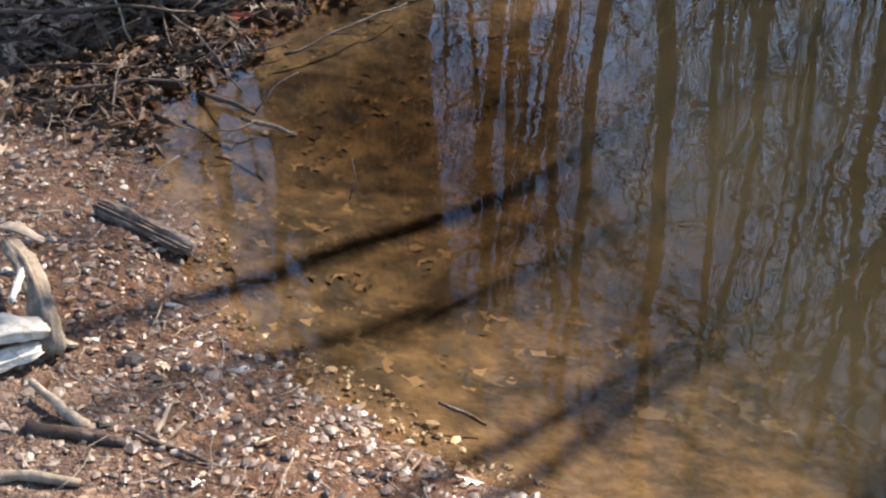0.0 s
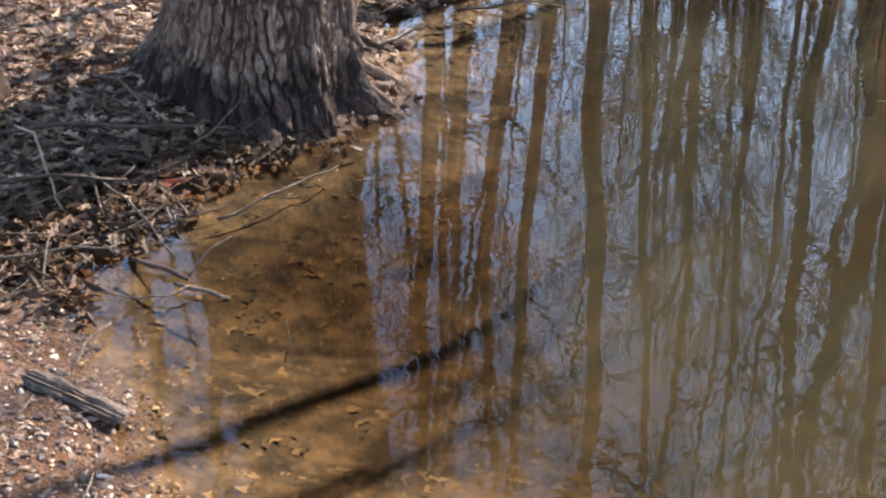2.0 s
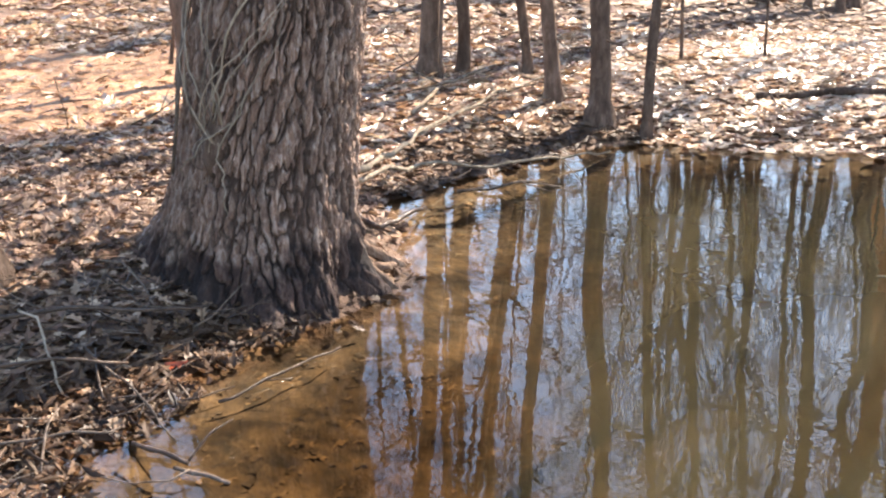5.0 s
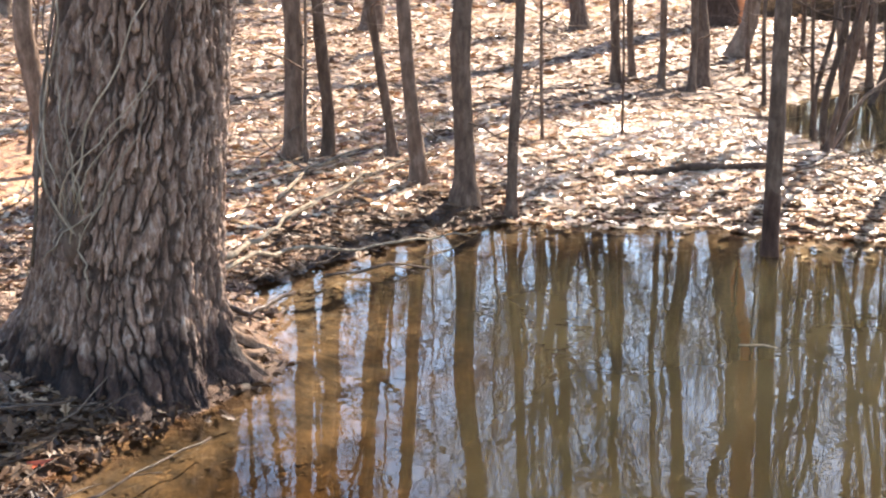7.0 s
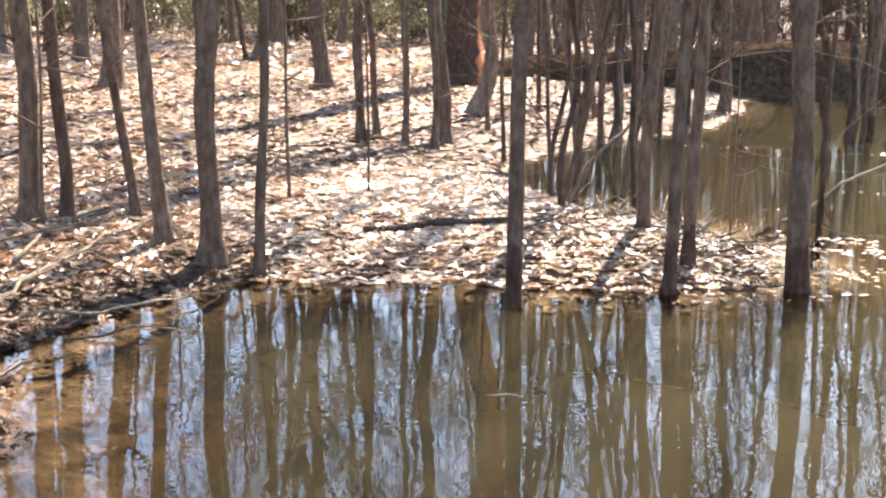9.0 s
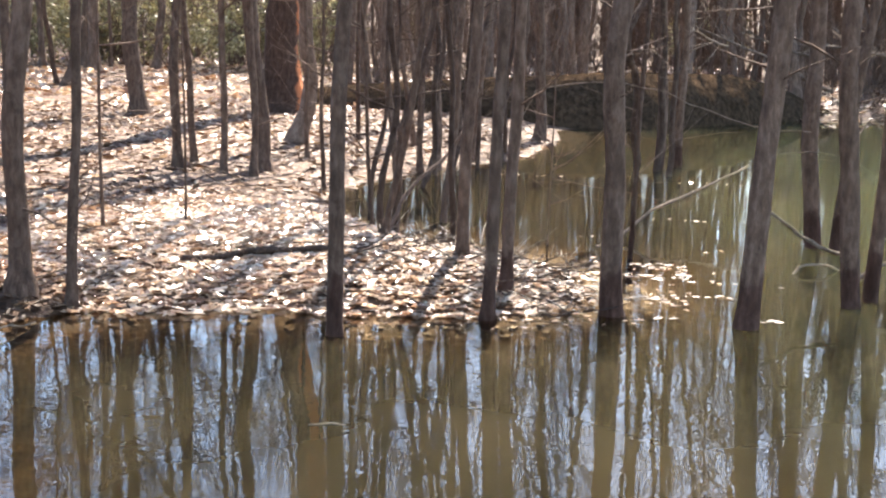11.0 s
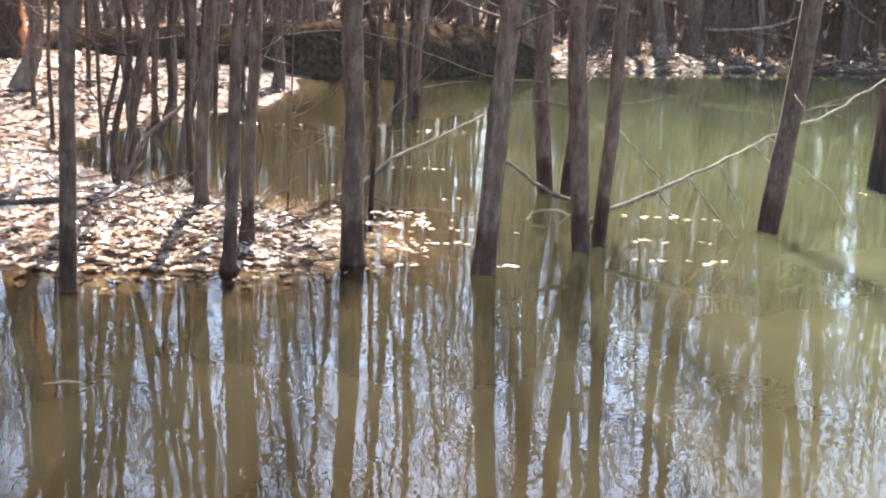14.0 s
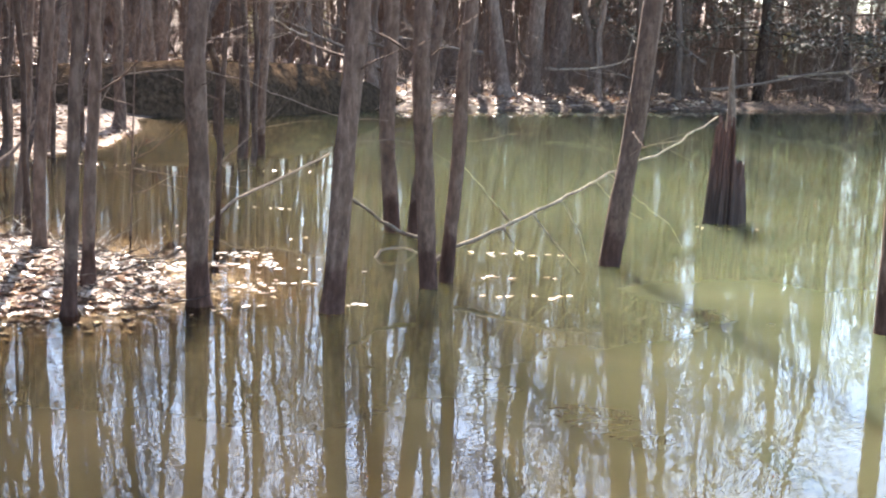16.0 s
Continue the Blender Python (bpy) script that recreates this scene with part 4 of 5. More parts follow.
stick("fallen_branch", [[(5.30, 6.86, 0.1), (5.39, 6.83, 0.19), (5.99, 6.85, 0.35), (6.52, 6.91, 0.49), (7.26, 7.17, 0.64), (8.43, 7.67, 0.74), (9.54, 8.03, 1.02)],
                        [(5.99, 6.85, 0.35), (5.77, 6.91, 0.59), (5.56, 6.95, 0.8)], [(5.88, 6.81, 0.34), (5.93, 6.64, 0.12)], [(6.53, 6.9, 0.47), (6.56, 6.73, 0.26), (6.6, 6.68, 0.05)],
                        [(8.43, 7.67, 0.74), (8.40, 7.68, 0.86)], [(6.2, 6.87, 0.41), (6.3, 6.7, 0.2), (6.45, 6.6, 0.0)], [(7.0, 7.05, 0.6), (7.15, 6.95, 0.42), (7.4, 6.9, 0.3)], [(7.26, 7.17, 0.64), (7.5, 7.1, 0.45), (7.9, 7.05, 0.2), (8.0, 7.0, 0.02)]],
      0.018, 0.008, WOOD_DRY, "long pale fallen branch propped from tree to stump", "branch", sides=8, seed=5, fine=7, crook=0.013)
stick("fallen_branch", [[(4.25, 8.97, -0.08), (5.08, 9.53, 0.12), (6.08, 10.11, 0.35), (6.74, 10.41, 0.51)]], 0.017, 0.008, WOOD_GREY, "thin grey branch rising slantwise out of the water", "branch")
stick("fallen_branch", [[(4.86, 7.27, 0.55), (4.94, 7.18, 0.47), (5.03, 7.1, 0.38), (5.09, 6.93, 0.32), (5.16, 6.76, 0.29)]], 0.012, 0.014, WOOD_DRY, "short pale broken branch leaning at a flooded tree", "branch")
stick("fallen_branch", [[(5.40, 7.72, -0.03), (5.49, 7.75, 0.05), (5.69, 7.73, 0.06), (5.93, 7.8, -0.03)]], 0.012, 0.008, WOOD_PALE, "small crooked pale branch arching over the water", "branch")
stick("hanging_twig", [[(3.50, 8.3, 1.05), (3.59, 8.25, 1.28), (3.79, 8.16, 1.33), (4.1, 8.01, 1.36), (4.4, 7.85, 1.28), (4.67, 7.69, 1.16), (4.9, 7.55, 1.07), (5.2, 7.3, 1.05)]], 0.0045, 0.003, WOOD_GREY,
      "thin bare twig arching between flooded trees", "twig")
stick("hanging_twig", [[(5.2, 7.95, 0.8), (5.31, 7.88, 0.84), (5.51, 7.74, 0.88), (5.73, 7.58, 0.85), (5.9, 7.4, 0.7)]], 0.008, 0.005, WOOD_GREY, "thin bare twig among flooded trees", "twig")
stick("floating_stick", [[(1.22, 5.08, 0.0), (1.30, 5.07, 0.005), (1.37, 5.04, -0.002)]], 0.005, 0.004, WOOD_DRY, "short pale stick floating on the pond", "stick")
stick("fallen_log", [[(1.15, 8.30, 0.17), (1.5, 8.36, 0.185), (1.9, 8.42, 0.195), (2.42, 8.40, 0.19)]], 0.028, 0.024, BARK_ROUGH, "slim dark log lying in the fallen leaves", "log", sides=10)
stick("leaning_stem", [[(2.84, 9.38, 0.05), (3.03, 9.53, 0.35), (3.23, 9.67, 0.53), (3.46, 9.81, 0.65), (3.7, 9.9, 0.9)]], 0.02, 0.012, BARK, "crooked grey stem bent over the inlet", "branch")
for i, rows in enumerate((
        [[(-0.96, 5.1, 0.36), (-0.93, 6.03, 0.25), (-0.85, 6.75, 0.20), (-0.51, 8.18, 0.20), (-0.08, 8.9, 0.24)], [(-0.85, 6.75, 0.2), (-0.6, 7.3, 0.3), (-0.3, 7.5, 0.32)], [(-0.51, 8.18, .2), (-0.2, 8.2, .28), (0.1, 8.1, 0.2)]],
        [[(-0.98, 5.2, 0.33), (-0.8, 6.35, 0.15), (-0.45, 6.68, 0.06), (-0.06, 7.0, 0.05), (0.2, 7.3, 0.02)], [(-0.45, 6.68, 0.06), (-0.1, 6.75, 0.12), (0.05, 6.6, -0.02)]],
        [[(-0.98, 7.54, 0.2), (-0.89, 8.35, 0.23), (-0.58, 8.98, 0.26)]],
        [[(-0.60, 6.33, 0.0), (-0.28, 6.39, 0.05), (-0.07, 6.5, 0.0)], [(-0.28, 6.39, 0.05), (-0.12, 6.32, 0.02)]],
        [[(-1.0, 5.5, 0.1), (-0.85, 5.43, 0.06), (-0.75, 5.65, 0.08), (-0.70, 5.8, 0.06)]])):
    stick("fallen_branch", rows, (0.016, 0.011, 0.014, 0.008, 0.014)[i], (0.006, 0.005, 0.008, 0.004, 0.009)[i], (WOOD_DRY, WOOD_DRY, WOOD_PALE, WOOD_GREY, WOOD_WET)[i],
          ("long grey fallen branch on the leafy bank", "thin grey branch lying along the shore", "pale dead branch on fallen leaves", "small crooked branch at the waterline", "dark wet root at the shore")[i], "branch", "fallen branches", seed=i)

def shore_limbs():
    """Dead limbs that lie half in the water along the far shore."""
    rnd = random.Random(27)
    for i in range(22):
        b, mat = Build(), WOOD_GREY if i % 5 else WOOD_PALE
        x, y = 16.5 + 1.7 * i + rnd.uniform(-1, 1), 25.6 + 0.02 * max(0, 20 - i) + rnd.uniform(0, 1.6)
        path = branch_path((0, 0, 0.2 + rnd.uniform(0, 1.5)), (rnd.choice((-1, 1)) * rnd.uniform(0.6, 1.2), rnd.uniform(-0.7, -0.1), rnd.uniform(-0.1, 0.15)), rnd.uniform(2.5, 5), 0.14, rnd, 9)
        r = rnd.uniform(0.03, 0.075)
        b.tube(path, [r * (1 - 0.085 * k) for k in range(10)], 7)
        ob = new("fallen_limb")
        ob.location = (x, y, 0)
        limb = part("limb", b.mesh("limb"), mat, ob)
        for _ in range(9):
            s = rnd.randint(2, 9)
            b = Build()
            p2 = branch_path(path[s], (path[s] - path[s - 1]).normalized() + Vector((rnd.uniform(-1, 1), rnd.uniform(-1, 1), rnd.uniform(-0.8, 0.8))), rnd.uniform(0.5, 1.6), 0.3, rnd, 4)
            b.tube(p2, [r * 0.35, r * 0.28, r * 0.22, r * 0.16, r * 0.1], 4)
            part("twig", b.mesh("twig"), mat, limb)
        tagged(ob, "dead grey limb with bare twigs along the far shore", "branch", "far shore limbs")


shore_limbs()


# ---- sticks and drift in the cove ----
stick("twig", [[(-1.57, 3.75, 0.12), (-1.35, 3.52, 0.10), (-1.13, 3.29, 0.015)]], 0.006, 0.004, WOOD_GREY, "thin straight grey twig leaning into the cove", "twig", "cove twigs")
stick("twig", [[(-1.08, 3.115, 0.02), (-1.0, 3.09, 0.018), (-0.915, 3.07, 0.004)]], 0.010, 0.008, WOOD_GREY, "stubby pale twig in the shallow cove", "twig", "cove twigs", sides=9)
stick("twig", [[(-1.27, 3.06, 0.012), (-1.16, 3.03, 0.012), (-1.07, 3.04, 0.02), (-1.03, 3.09, 0.03)]], 0.003, 0.004, WOOD_GREY, "thin pale twig lying on the water", "twig", "cove twigs")
stick("twig", [[(-1.25, 3.26, 0.02), (-1.16, 3.22, 0.018), (-1.06, 3.17, 0.008)]], 0.011, 0.009, WOOD_WET, "short dark wet twig in the cove", "twig", "cove twigs", sides=9)
stick("twig", [[(-1.06, 3.18, 0.01), (-1.03, 3.26, 0.05), (-0.98, 3.36, 0.06)]], 0.006, 0.004, WOOD_WET, "thin brown twig rising from the cove", "twig", "cove twigs")
stick("twig", [[(-1.19, 2.65, 0.01), (-1.2, 2.74, 0.03), (-1.17, 2.85, 0.03)]], 0.004, 0.004, WOOD_GREY, "thin grey twig at the water's edge", "twig", "cove twigs")
stick("twig", [[(-0.70, 2.80, -0.03), (-0.685, 2.81, 0.03), (-0.69, 2.80, 0.09)]], 0.003, 0.002, WOOD_GREY, "tiny upright twig standing in clear water", "twig", "cove twigs")
stick("twig", [[(-1.09, 3.61, 0.0), (-0.98, 3.77, 0.014), (-0.90, 3.93, 0.012), (-0.80, 4.11, 0.004)], [(-0.98, 3.77, 0.014), (-0.90, 3.80, 0.01)]], 0.007, 0.005, WOOD_WET,
      "long glistening wet branch along the cove's edge", "branch", "cove twigs", sides=9)
stick("twig", [[(-1.40, 2.98, 0.06), (-1.44, 3.12, 0.12), (-1.46, 3.26, 0.12)]], 0.005, 0.004, WOOD_GREY, "short pale forked twig on wet leaves", "twig", "cove twigs")
stick("twig", [[(-1.56, 3.05, 0.1), (-1.42, 3.16, 0.09), (-1.3, 3.22, 0.07), (-1.29, 3.28, 0.06)]], 0.006, 0.004, WOOD_GREY, "curved grey twig on wet leaves", "twig", "cove twigs")
stick("twig", [[(-1.74, 3.66, 0.27), (-1.68, 3.66, 0.25), (-1.62, 3.58, 0.17), (-1.54, 3.47, 0.08)]], 0.006, 0.005, WOOD_PALE, "bowed pale twig arching out of the leaves", "twig", "cove twigs")
stick("twig", [[(-1.72, 4.30, 0.24), (-1.62, 4.26, 0.25), (-1.53, 4.2, 0.2), (-1.46, 4.12, 0.14)]], 0.006, 0.004, WOOD_GREY, "curved grey twig below the big tree", "twig", "cove twigs")
stick("fallen_branch", [[(-2.0, 3.55, 0.26), (-1.7, 3.75, 0.24), (-1.4, 3.9, 0.2), (-1.25, 4.02, 0.17)]], 0.012, 0.007, WOOD_WET, "dark branch lying on shaded leaves", "branch", "cove twigs", sides=9)
stick("fallen_branch", [[(-1.95, 3.2, 0.24), (-1.6, 3.42, 0.2), (-1.38, 3.62, 0.12)]], 0.010, 0.006, WOOD_WET, "dark branch half buried in leaves", "branch", "cove twigs", sides=9)


def bank_stick(rows, r0, r1, mat, label):
    stick("stick", [[(x, y, ground_z(x, y) + h) for x, y, h in rows]], r0, r1, mat, label, "stick", "bank sticks", sides=9)


bank_stick([(-1.06, 1.75, 0.03), (-1.0, 1.71, 0.025), (-0.97, 1.685, 0.02), (-0.92, 1.665, 0.012)], 0.007, 0.012, WOOD_PALE, "knobbly pale stick on the gravel")
bank_stick([(-1.02, 1.635, 0.0), (-0.95, 1.642, 0.004), (-0.9, 1.648, 0.004), (-0.845, 1.655, 0.0)], 0.017, 0.012, WOOD_WET, "dark damp stick half sunk in gravel")
bank_stick([(-0.84, 1.685, 0.012), (-0.76, 1.665, 0.008), (-0.67, 1.635, 0.004)], 0.005, 0.004, WOOD_GREY, "thin brown stick on the gravel")
bank_stick([(-0.80, 1.69, 0.012), (-0.805, 1.74, 0.01), (-0.81, 1.79, 0.008)], 0.006, 0.005, WOOD_PALE, "straw-coloured stick on the gravel")
bank_stick([(-1.06, 1.475, 0.012), (-0.97, 1.50, 0.012), (-0.87, 1.52, 0.008)], 0.012, 0.008, WOOD_PALE, "pale peeled stick on the near bank")
stick("twig", [[(-0.325, 1.955, 0.02), (-0.28, 1.953, 0.005), (-0.23, 1.95, -0.02)]], 0.006, 0.005, WOOD_WET, "dark wet twig poking out of the shallows", "twig", "cove twigs", sides=9)
stick("fallen_branch", [[(-0.1, 1.9, -0.09), (0.02, 1.92, -0.075), (0.12, 1.88, -0.07), (0.22, 1.78, -0.08)]], 0.014, 0.01, WOOD_GREY, "sunken brown branch under shallow water", "branch", "cove twigs", sides=9)


def ragged_limb(rows, r0, r1, rough, seed, flat=1.0, sides=18):
    """A broken piece of wood: a tube with long grooves, knots and splintered ends."""
    b, rnd = Build(), random.Random(seed)
    pts = [Vector(q) for q in rows]
    path = [pts[k].lerp(pts[k + 1], u / 8) for k in range(len(pts) - 1) for u in range(8)] + [pts[-1]]
    groove = [rnd.uniform(-1, 1) for _ in range(sides)]
    split = [rnd.uniform(0, 1) for _ in range(sides)]
    last = len(path) - 1
    for i, q in enumerate(path):
        u = i / last
        way = (path[min(i + 1, last)] - path[max(i - 1, 0)]).normalized()
        side = way.cross(Vector((0, 0, 1))).normalized()
        up_ = side.cross(way)
        r = (r0 + (r1 - r0) * u) * (1 if 0 < i < last else 0.7)
        for k in range(sides):
            a = 2 * math.pi * k / sides
            rr = r * (1 + rough * (groove[k] * (0.5 + 0.9 * noise.noise(Vector((u * 6, k * 0.9, seed)))) + 0.7 * noise.noise(Vector((u * 5, a * 1.2, seed)))))
            shove = way * (split[k] * r * 0.9 * (1 if i == last else -1 if i == 0 else 0))
            b.v.append(q + side * rr * math.cos(a) + up_ * rr * flat * math.sin(a) + shove)
    for i in range(last):
        for k in range(sides):
            p0, p1 = i * sides + k, i * sides + (k + 1) % sides
            b.f.append((p0, p1, p1 + sides, p0 + sides))
    for i, q in ((0, path[0] + (path[1] - path[0]) * 0.5), (last, path[-1] - (path[-1] - path[-2]) * 0.5)):
        b.v.append(q)
        for k in range(sides):
            f = (i * sides + k, i * sides + (k + 1) % sides, len(b.v) - 1)
            b.f.append(f if i else f[::-1])
    return b.mesh("limb", False)


tagged(part("driftwood", ragged_limb([(-1.24, 2.50, 0.066), (-1.12, 2.455, 0.05), (-1.0, 2.42, 0.024)], 0.024, 0.027, 0.55, 3, 0.6, 46), WOOD_DRIFT), "weathered split piece of dark wood at the waterline", "driftwood")


for i, (rows, r0, r1) in enumerate((([(.3, -.02, .25), (.44, .0, .1), (.57, .04, -.02)], .065, .04),
                                    ([(.3, .15, .2), (.44, .24, .08), (.55, .33, .0)], .055, .03), ([(.26, .25, .15), (.36, .42, .07), (.43, .6, .01)], .05, .03),
                                    ([(.42, .06, .08), (.5, .16, .05), (.52, .26, .03)], .035, .025))):
    me = ragged_limb(rows, 0.7 * r0, 0.55 * r1, 0.34, 31 + i, 0.8, 22)
    me.shade_smooth()
    part("root", me, ROOT_WOOD, OLD_TREE, "knobby tan root at the waterline")


def bleached_root():
    ob = new("driftwood")
    for rows, r0, r1, flat, mat in (([(-1.36, 1.74, 0.17), (-1.24, 1.79, 0.18), (-1.15, 1.84, 0.175), (-1.10, 1.89, 0.15)], 0.05, 0.026, 0.8, PEELED),
                                    ([(-1.34, 1.70, 0.14), (-1.2, 1.76, 0.135), (-1.1, 1.86, 0.125)], 0.034, 0.02, 0.7, PEELED),
                                    ([(-1.085, 1.88, 0.10), (-1.10, 1.91, 0.16), (-1.14, 1.97, 0.185), (-1.2, 2.05, 0.19), (-1.27, 2.12, 0.19)], 0.026, 0.017, 0.8, WOOD_PALE),
                                    ([(-1.09, 1.90, 0.12), (-1.07, 1.92, 0.095), (-1.06, 1.94, 0.08)], 0.015, 0.006, 0.7, WOOD_PALE),
                                    ([(-1.2, 2.05, 0.19), (-1.18, 1.98, 0.2), (-1.16, 1.9, 0.2)], 0.008, 0.006, 0.7, PEELED),
                                    ([(-1.32, 2.2, 0.18), (-1.28, 2.18, 0.19), (-1.22, 2.17, 0.17)], 0.02, 0.008, 0.35, WOOD_PALE)):
        me = ragged_limb(rows, r0, r1, 0.5, 11 + len(ob.children), flat, 30)
        me.shade_smooth()
        part("limb", me, mat, ob)
    tagged(ob, "sun-bleached broken root lying on the gravel bank", "driftwood")


bleached_root()


def vines():
    """Dry sprouts that fan out from a burl on the big trunk, and one vine up its side."""
    rnd = random.Random(19)
    ob = new("climbing_vine")
    ob.location = (-1.25, 4.74, 0)

    def on_bark(a, z, off):
        r = 0.322 + 0.07 * math.exp(-z / 0.45) + off
        return Vector((r * math.cos(a) + 0.126 * z, r * math.sin(a) + 0.013 * z, z))

    def stem(rows, thick):
        b = Build()
        b.tube(rows, [thick * (1 - 0.6 * k / len(rows)) for k in range(len(rows))], 6)
        part("stem", b.mesh("stem"), WOOD_PALE if rnd.random() < 0.6 else WOOD_GREY, ob)

    for i in range(17):
        a, z = radians(246 + rnd.uniform(-9, 9)), 0.68 + rnd.uniform(-0.1, 0.08)
        to, rise, bow = radians(rnd.uniform(-60, 60)), rnd.uniform(0.25, 0.85), rnd.uniform(0.01, 0.11)
        if i > 13:
            rise = -rnd.uniform(0.12, 0.3)
        rows, jog = [], 0.0
        for k in range(13):
            u = k / 12
            jog += rnd.uniform(-0.05, 0.05)
            rows.append(on_bark(a + to * u ** 1.3 + jog, z + rise * u, 0.012 + bow * math.sin(math.pi * u)))
        stem(rows, rnd.uniform(0.0028, 0.0052))
    for a0, z0, z1, thick in ((208, 0.5, 2.7, 0.008), (203, 0.7, 1.6, 0.006), (214, 0.8, 1.9, 0.005)):
        stem([on_bark(radians(a0 + 5 * math.sin(k * 0.7)), z0 + (z1 - z0) * k / 20, 0.02 + 0.015 * math.sin(k * 0.5)) for k in range(21)], thick)
    b = Build()
    b.tube([on_bark(radians(246), z, -0.02) for z in (0.52, 0.58, 0.64, 0.7, 0.76)], [0.02, 0.045, 0.055, 0.045, 0.02], 9)
    part("burl", b.mesh("burl"), BARK, ob, "knotty dark burl")
    tagged(ob, "dry pale vine sprouts fanning over the big trunk", "vine")


vines()


# ================= fallen leaves =================
LOBED = [(0, 0), (.16, .10), (.28, .05), (.42, .27), (.55, .12), (.72, .24), (.84, .08), (1, 0)]
PLAIN = [(0, 0), (.3, .24), (.7, .22), (1, 0)]


def leaf_field(name, q, z, size, outline, mat, label, seed, tilt=0.5, curl=0.25):
    """One mesh of many single leaves, each folded along its midrib."""
    rng = np.random.RandomState(seed)
    n_, k = len(q), len(outline)
    o = np.array(outline)
    px = np.concatenate([o[:, 0], o[1:-1, 0]])
    py = np.concatenate([o[:, 1], -o[1:-1, 1]])
    fold, bow = rng.uniform(-0.5, 1.0, n_) * curl * 4, rng.uniform(-1, 1, n_) * curl * 2
    s = size * rng.uniform(0.6, 1.35, n_)
    wide = rng.uniform(0.75, 1.25, n_)
    X = (px - 0.5)[None] * np.ones((n_, 1))
    Y = py[None] * wide[:, None]
    Z = np.abs(Y) * fold[:, None] + (X ** 2) * bow[:, None] * 1.6
    a, tx, ty = rng.uniform(0, 6.2832, n_)[:, None], rng.normal(0, tilt, n_)[:, None], rng.normal(0, tilt, n_)[:, None]
    y1, z1 = Y * np.cos(tx) - Z * np.sin(tx), Y * np.sin(tx) + Z * np.cos(tx)
    x2, z2 = X * np.cos(ty) + z1 * np.sin(ty), -X * np.sin(ty) + z1 * np.cos(ty)
    x3, y3 = x2 * np.cos(a) - y1 * np.sin(a), x2 * np.sin(a) + y1 * np.cos(a)
    z2 = z2 - z2.min(1, keepdims=True) * rng.uniform(0.45, 0.95, n_)[:, None]
    v = np.stack([x3 * s[:, None] + q[:, :1], y3 * s[:, None] + q[:, 1:2], z2 * s[:, None] + z[:, None]], 2).reshape(-1, 3)
    per = len(px)
    one = list(range(k))
    two = [0] + list(range(k, per)) + [k - 1]
    faces = []
    for i in range(n_):
        faces.append([i * per + j for j in one])
        faces.append([i * per + j for j in reversed(two)])
    me = bpy.data.meshes.new(name)
    me.from_pydata(v.tolist(), [], faces)
    return tagged(part(name, me, mat), label, "leaves", kind="stuff")


def sown(count, x0, x1, y0, y1, lo, hi, seed, az=(-34, 56)):
    """Random spots in a box whose distance from the waterline lies between lo and hi."""
    rng = np.random.RandomState(seed)
    q = rng.uniform((x0, y0), (x1, y1), (count, 2))
    a = np.degrees(np.arctan2(q[:, 0], q[:, 1]))
    d = shore_distance(q) + 0.1 * wobble(q, 5.0)
    thin = np.maximum(0.85 * ((q[:, 0] > -0.98) & (q[:, 1] > 4.2) & (q[:, 1] < 5.6)), 0.9 * clay(q))
    d = np.where(rng.rand(count) < thin, 1e6, d)
    return q[(d > lo) & (d < hi) & (a > az[0]) & (a < az[1])]


q = sown(15000, -2.9, -0.4, 3.0, 6.6, -0.02, 9, 1)
# damp near the water; the random dark share further up paints the trunk's shadow
k = ((shore_distance(q) > 0.35) & (np.random.RandomState(80).rand(len(q)) > 0.45)) | (q[:, 1] > 4.9)
leaf_field("wet_leaves", q[~k], height(q[~k]) + 0.004, 0.064, LOBED, LEAF_WET_OR_SHADED, "dark leaves beside the cove, damp at the edge, toned for trunk shade above", 31, 0.25, 0.16)
q = q[k]
leaf_field("fallen_leaves", q, height(q) + 0.004, 0.072, LOBED, LEAF_DULL, "dry curled brown leaves below the big tree", 1, 0.22, 0.16)
q = sown(34000, -5, 4, 6.2, 11.5, -0.06, 9, 2)
k = (shore_distance(q) < 0.5 + 0.35 * wobble(q, 2.3)) & (q[:, 0] < 0.35)
leaf_field("wet_leaves", q[k], np.maximum(height(q[k]), 0) + 0.003, 0.085, LOBED, LEAF_WET_OR_SHADED, "dark soaked leaves on the muddy shore", 32, 0.15, 0.12)
q = q[~k]
tip = smooth01((q[:, 0] - 2.5) / 0.9) * smooth01((9.4 - q[:, 1]) / 0.8)
lot = np.random.RandomState(77).rand(len(q))
leaf_field("wet_leaves", q[(lot < 0.5 * tip)], np.maximum(height(q[(lot < 0.5 * tip)]), 0) + 0.003, 0.095, LOBED, LEAF_WET_OR_SHADED, "dark soaked leaves at the tip of the point", 33, 0.18, 0.14)
q = q[lot > 0.72 * tip]
# the strip behind the shore takes the tones with sunlight painted in
k = (q[:, 0] > 0.2 + 0.5 * wobble(q, 1.4)) & (shore_distance(q) < 2.0 + 0.6 * wobble(q, 1.1))
leaf_field("fallen_leaves", q[k], np.maximum(height(q[k]), 0) + 0.003, 0.112, LOBED, LEAF_SUNLIT, "dry leaves heaped along the shore, toned brighter for sunlight", 36, 0.13, 0.12)
q = q[~k]
leaf_field("fallen_leaves", q, np.maximum(height(q), 0) + 0.003, 0.102, LOBED, LEAF_DRY, "pale dry leaves thickly covering the bank", 2, 0.17, 0.14)
q = sown(32000, -9, 9, 11.5, 24, -0.05, 30, 3)
q = q[(np.random.RandomState(78).rand(len(q)) > 0.4) | (shore_distance(q) > 1.2 + 0.8 * wobble(q, 1.2))]
